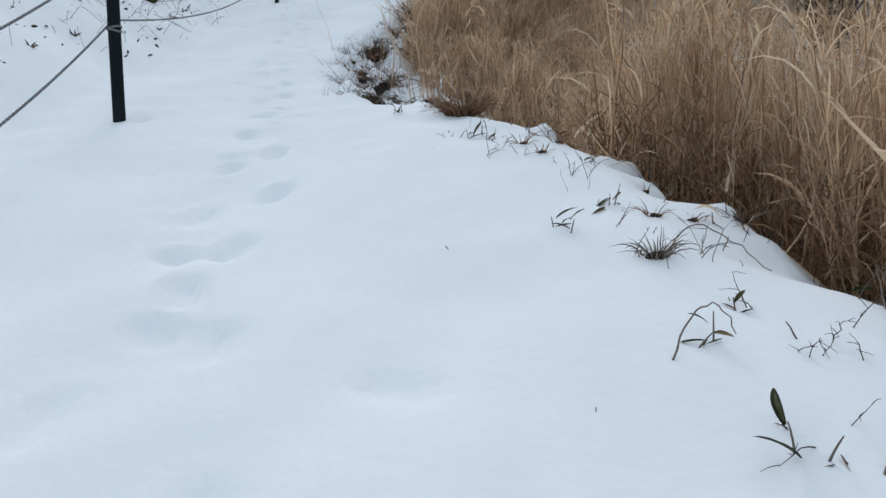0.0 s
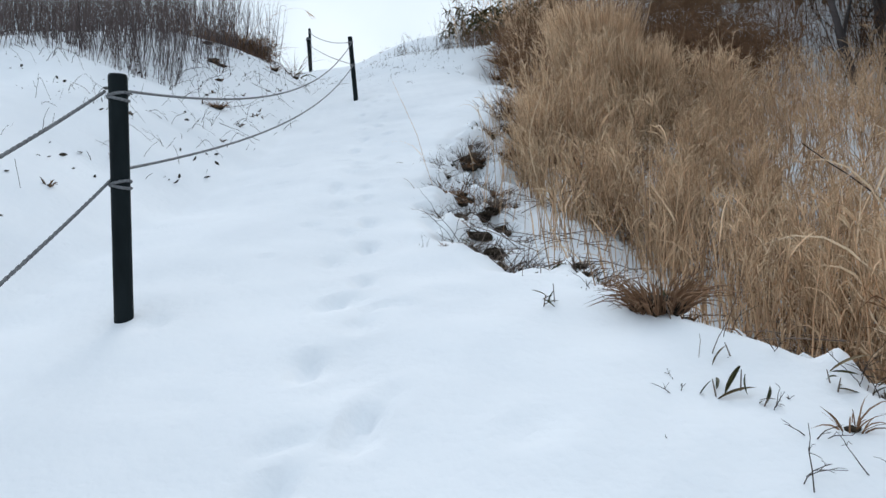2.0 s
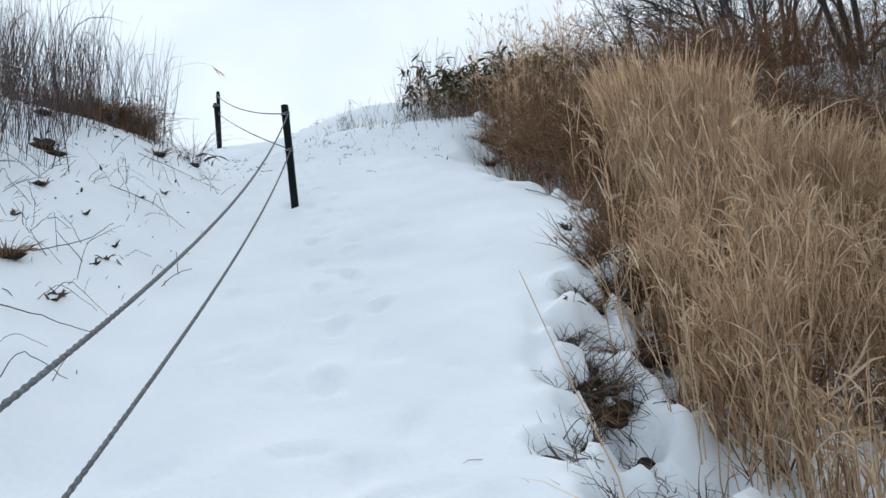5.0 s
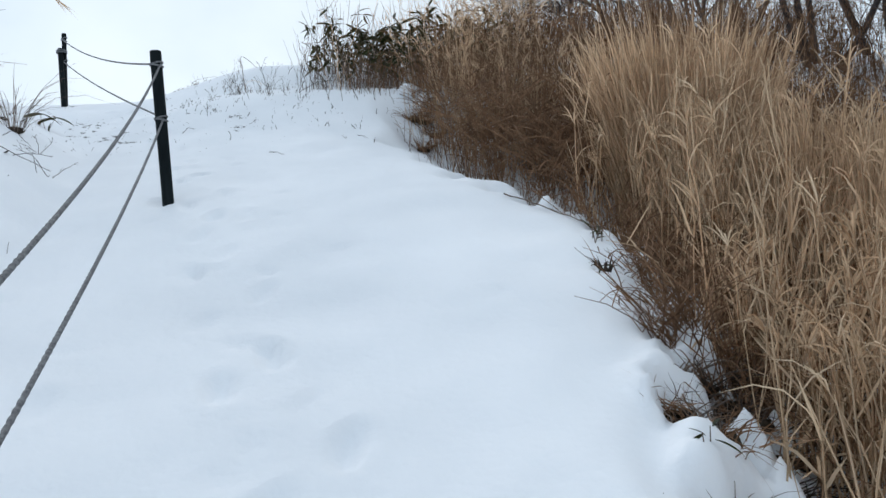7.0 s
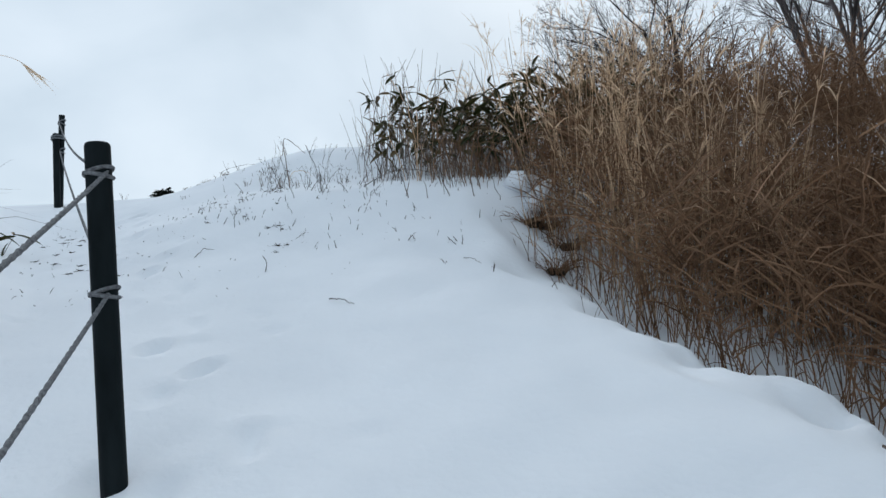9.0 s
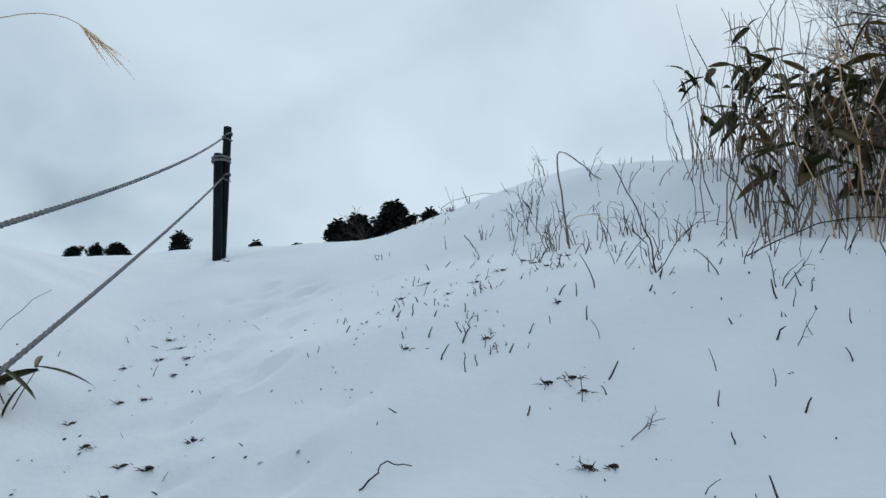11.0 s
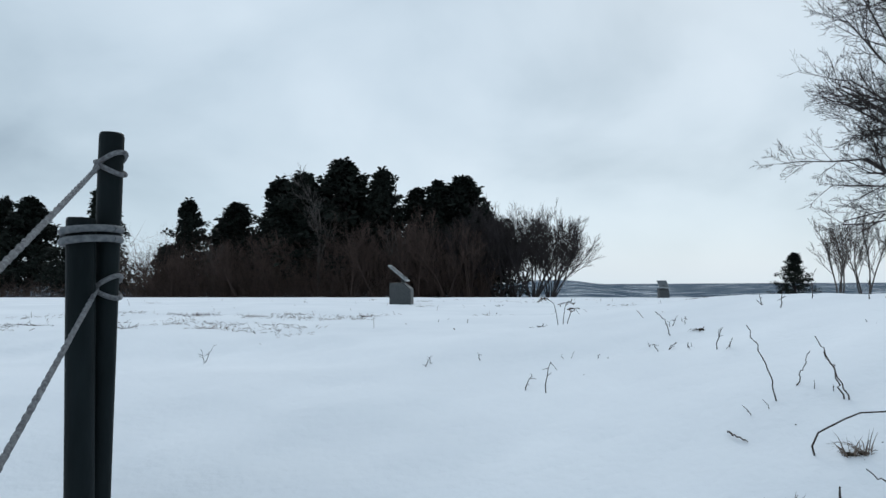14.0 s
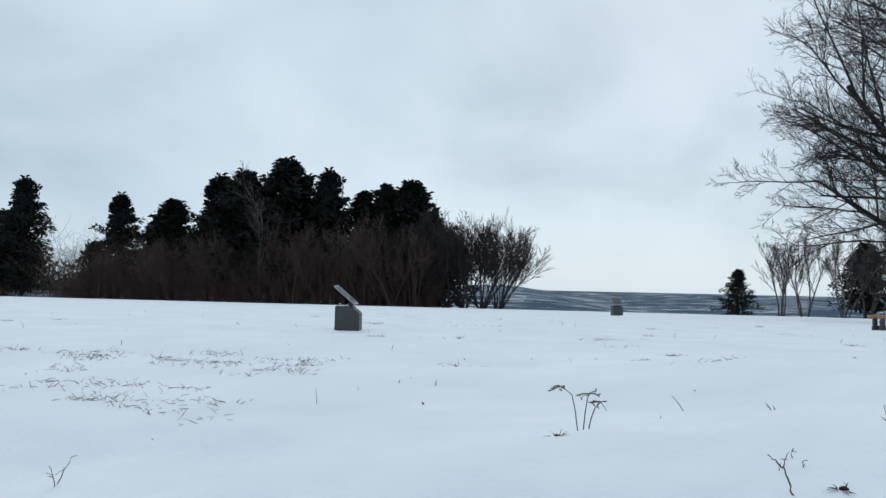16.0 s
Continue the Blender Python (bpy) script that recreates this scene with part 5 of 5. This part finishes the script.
# snowfield on top
def umbel(x, y):
    ob = place(thing("umbel_weed", "dead umbel weed with drooping flower heads", "dry weed"), x, y, 0.02)
    for k, (dx, h, over) in enumerate(((-0.035, 0.23, -0.05), (0.02, 0.20, 0.03), (0.04, 0.16, 0.07))):
        P = np.array([(0.02 * k, 0, -0.02), (0.02 * k + dx * 0.5, 0, h * 0.5), (dx + 0.02 * k, 0, h * 0.85), (dx + over, 0.01, h), (dx + over * 1.4, 0.01, h - 0.05 * (k == 2) + 0.01)])
        ends = bent(np.repeat(P[3:4], 7, 0), weed_rng.normal(0, 1, (7, 3)) * [1, 1, 0.2] + [0, 0, 0.35], np.full(7, 0.035), np.full(7, 0.5), 4)
        solid("stalk", [tubes(P[None], np.array([[0.003, 0.0028, 0.0024, 0.002, 0.0014]]), 6), tubes(ends, np.full((7, 4), 0.0018), 4)], TWIG, ob)
        heads = bent(ends[:, -1], weed_rng.normal(0, 1, (7, 3)), np.full(7, 0.02), np.zeros(7), 3)
        solid("seed_head", [tubes(heads, np.full((7, 1), 0.0042) * np.array([0.4, 1, 0.3]), 5)], DEAD_LEAF, ob)["kind"] = "stuff"


umbel(-5.08, 25.1)
TOP = [(-5.49, 23.98), (-5.78, 23.89), (-5.22, 23.27), (-4.86, 23.74), (-4.6, 23.7), (-4.42, 23.37), (-4.42, 24.23), (-4.48, 24.12), (-7.38, 24.52), (-5.99, 32.11), (-3.9, 24.5), (-3.6, 23.9), (-4.0, 25.4)]
for k, (x, y) in enumerate(TOP):
    weed("dry_weed", "small dry stalks poking through the snowfield", x, y, (0.07, 0.10, 0.17)[k % 3] if y < 26 else 0.1, 2, lean=0.35, thick=0.0026)
for x, y, h in ((-4.39, 22.15, 0.09), (-4.36, 22.14, 0.09), (-4.31, 21.94, 0.05), (-4.63, 22.00, 0.07), (-4.57, 22.02, 0.05), (-4.88, 22.04, 0.06), (-4.69, 21.94, 0.03), (-4.69, 22.03, 0.03)):
    tuft("grass_tuft", "small withered straw grass tuft in the snow", x, y, h, 30, (GREY_GRASS, REED_PALE)[int(h * 1000) % 2], 0.35, 0.014, 0.0013)
for x, y in ((-4.48, 22.54), (-4.44, 22.41), (-4.50, 22.36), (-4.30, 22.54), (-4.70, 23.83), (-4.65, 23.77), (-4.49, 23.64), (-4.45, 23.62), (-4.96, 23.42), (-5.08, 23.79), (-4.49, 24.14), (-4.35, 21.92), (-4.47, 21.86), (-3.92, 23.17), (-3.98, 22.71), (-4.07, 22.61)):
    weed("dry_weed", "short dry stalks poking through the snow", x, y, weed_rng.uniform(0.04, 0.08), 2, branch=1, lean=0.4, thick=0.0018)
wire(((-4.44, 22.56, 0.0), (-4.47, 22.56, 0.14), (-4.52, 22.58, 0.26)), 0.0024, "crooked_twig", "tall thin twig leaning out of the snow")
wire(((-4.28, 22.46, 0.0), (-4.31, 22.46, 0.11), (-4.35, 22.48, 0.20)), 0.0026, "crooked_twig", "forked dark twig standing in the snow")
wire(((-4.27, 22.45, 0.0), (-4.30, 22.45, 0.08), (-4.33, 22.47, 0.15)), 0.0024, "crooked_twig", "forked dark twig standing in the snow")
wire(((-4.36, 21.94, 0.0), (-4.39, 21.94, 0.04), (-4.43, 21.96, 0.08)), 0.0024, "crooked_twig", "short dark twig leaning out of the snow")
wire(((-4.45, 21.89, 0.0), (-4.46, 21.89, 0.03), (-4.48, 21.91, 0.06)), 0.0024, "crooked_twig", "short dark twig leaning out of the snow")
wire(((-4.29, 21.93, 0.0), (-4.30, 21.93, 0.08), (-4.30, 21.95, 0.15)), 0.0018, "crooked_twig", "thin upright stalk in the snow")
wire(((-4.36, 22.62, 0.0), (-4.34, 22.62, 0.05), (-4.31, 22.64, 0.09)), 0.002, "crooked_twig", "short bent twig in the snow")
wire(((-4.46, 22.19, 0.0), (-4.46, 22.19, 0.07), (-4.33, 22.19, 0.08), (-4.14, 22.14, 0.06), (-3.99, 22.09, 0.00)), 0.0028, "arched_stem", "long dark stem bent level over the snow")
wire(((-4.62, 22.43, 0.012), (-4.60, 22.39, 0.014), (-4.58, 22.36, 0.004)), 0.003, "fallen_twig", "short straight twig lying on the snow")
for x, y, h in ((-3.66, 24.41, 0.15), (-3.91, 24.05, 0.12)):
    weed("seed_weed", "dark upright seed stalk in the snowfield", x, y, h, 1, branch=6, lean=0.08, thick=0.003)
wire(((-4.53, 23.95, 0.0), (-4.55, 23.97, 0.08), (-4.6, 23.98, 0.13)), 0.003, "crooked_twig", "short bent twig in the snowfield")
for x, y in ((-5.21, 24.81), (-6.02, 31.98), (-4.38, 23.93)):
    tuft("dark_weed", "small dark tuft poking through the snowfield", x, y, 0.06, 22, TWIG, 1.2, 0.016, 0.0024, "dry weed", "dry weeds on the snow")
field = lambda x, y: (ripple(x, y, 1.6, 71) + 0.9 * np.exp(-(((x + 8.3) / 1.6) ** 2 + ((y - 27) / 1.8) ** 2)) > 0.35)
stubble(620, (-15, 4), (24, 44), (0.04, 0.15), "sparse dry grass tips across the snowfield", GREY_GRASS, 0.0026, 0.5, field)
def flat_tussocks(count, xs, ys, label, mat):
    """Low tussocks pressed flat by snow: short blades fanning sideways out of small centres."""
    r = weed_rng
    cx, cy = r.uniform(*xs, count), r.uniform(*ys, count)
    ok = ripple(cx, cy, 1.3, 72) > -0.1
    cx, cy = cx[ok], cy[ok]
    size = r.uniform(0.05, 0.16, len(cx))
    i = np.repeat(np.arange(len(cx)), 24)
    n = len(i)
    x, y = cx[i] + r.normal(0, 1, n) * size[i], cy[i] + r.normal(0, 0.7, n) * size[i]
    d = np.stack([r.normal(0, 1, n), r.normal(0, 1, n), r.uniform(0.1, 0.7, n)], -1)
    P = bent(ground_at(x, y, 0.006), d, r.uniform(0.025, 0.085, n), r.uniform(0, 0.35, n), 4)
    P[:, :, 2] = np.maximum(P[:, :, 2], P[:, :1, 2] - 0.004)
    return tagged(solid("flattened_grass", [tubes(P, r.uniform(0.0012, 0.0028, n)[:, None] * np.array([1, 1, 0.8, 0.3]), 3)], mat), label, "dry grass", kind="stuff")


flat_tussocks(85, (-11.0, -7.0), (25.4, 29.0), "tan dead grass pressed flat on the snow", GREY_GRASS)
flat_tussocks(60, (-11.0, -7.0), (25.4, 29.0), "dark dead grass pressed flat on the snow", TWIG)
flat_tussocks(70, (-14, 3), (25.0, 42.0), "sparse dead grass pressed flat on the snowfield", GREY_GRASS)
litter(60, (-12, 4), (23, 40), "dark leaf scraps on the snowfield", (0.008, 0.022), keep=lambda x, y: ripple(x, y, 1.1, 73) > 0.3)


# woods on the plain far below
def far_woods(n):
    r = weed_rng
    y = 190 + 650 * r.random(n) ** 1.6
    x = r.uniform(-0.25, 0.75, n) * y
    keep = (ripple(x, y, 90, 81) > -0.1) | (y < 260)
    x, y = x[keep], y[keep]
    n = len(x)
    h = r.uniform(4, 9, n)
    P = np.stack([x, y, height(x, y)], -1)[:, None] + np.array([0, 0, 1.0]) * (np.array([-0.1, 0.25, 0.6, 1.0])[None, :, None] * h[:, None, None])
    R = (h * r.uniform(0.25, 0.45, n))[:, None] * np.array([0.8, 1, 0.7, 0.05])
    tagged(solid("far_woods", [tubes(P, R, 5)], NEEDLE), "dark woods on the plain far below", "woods", kind="stuff")


far_woods(6500)
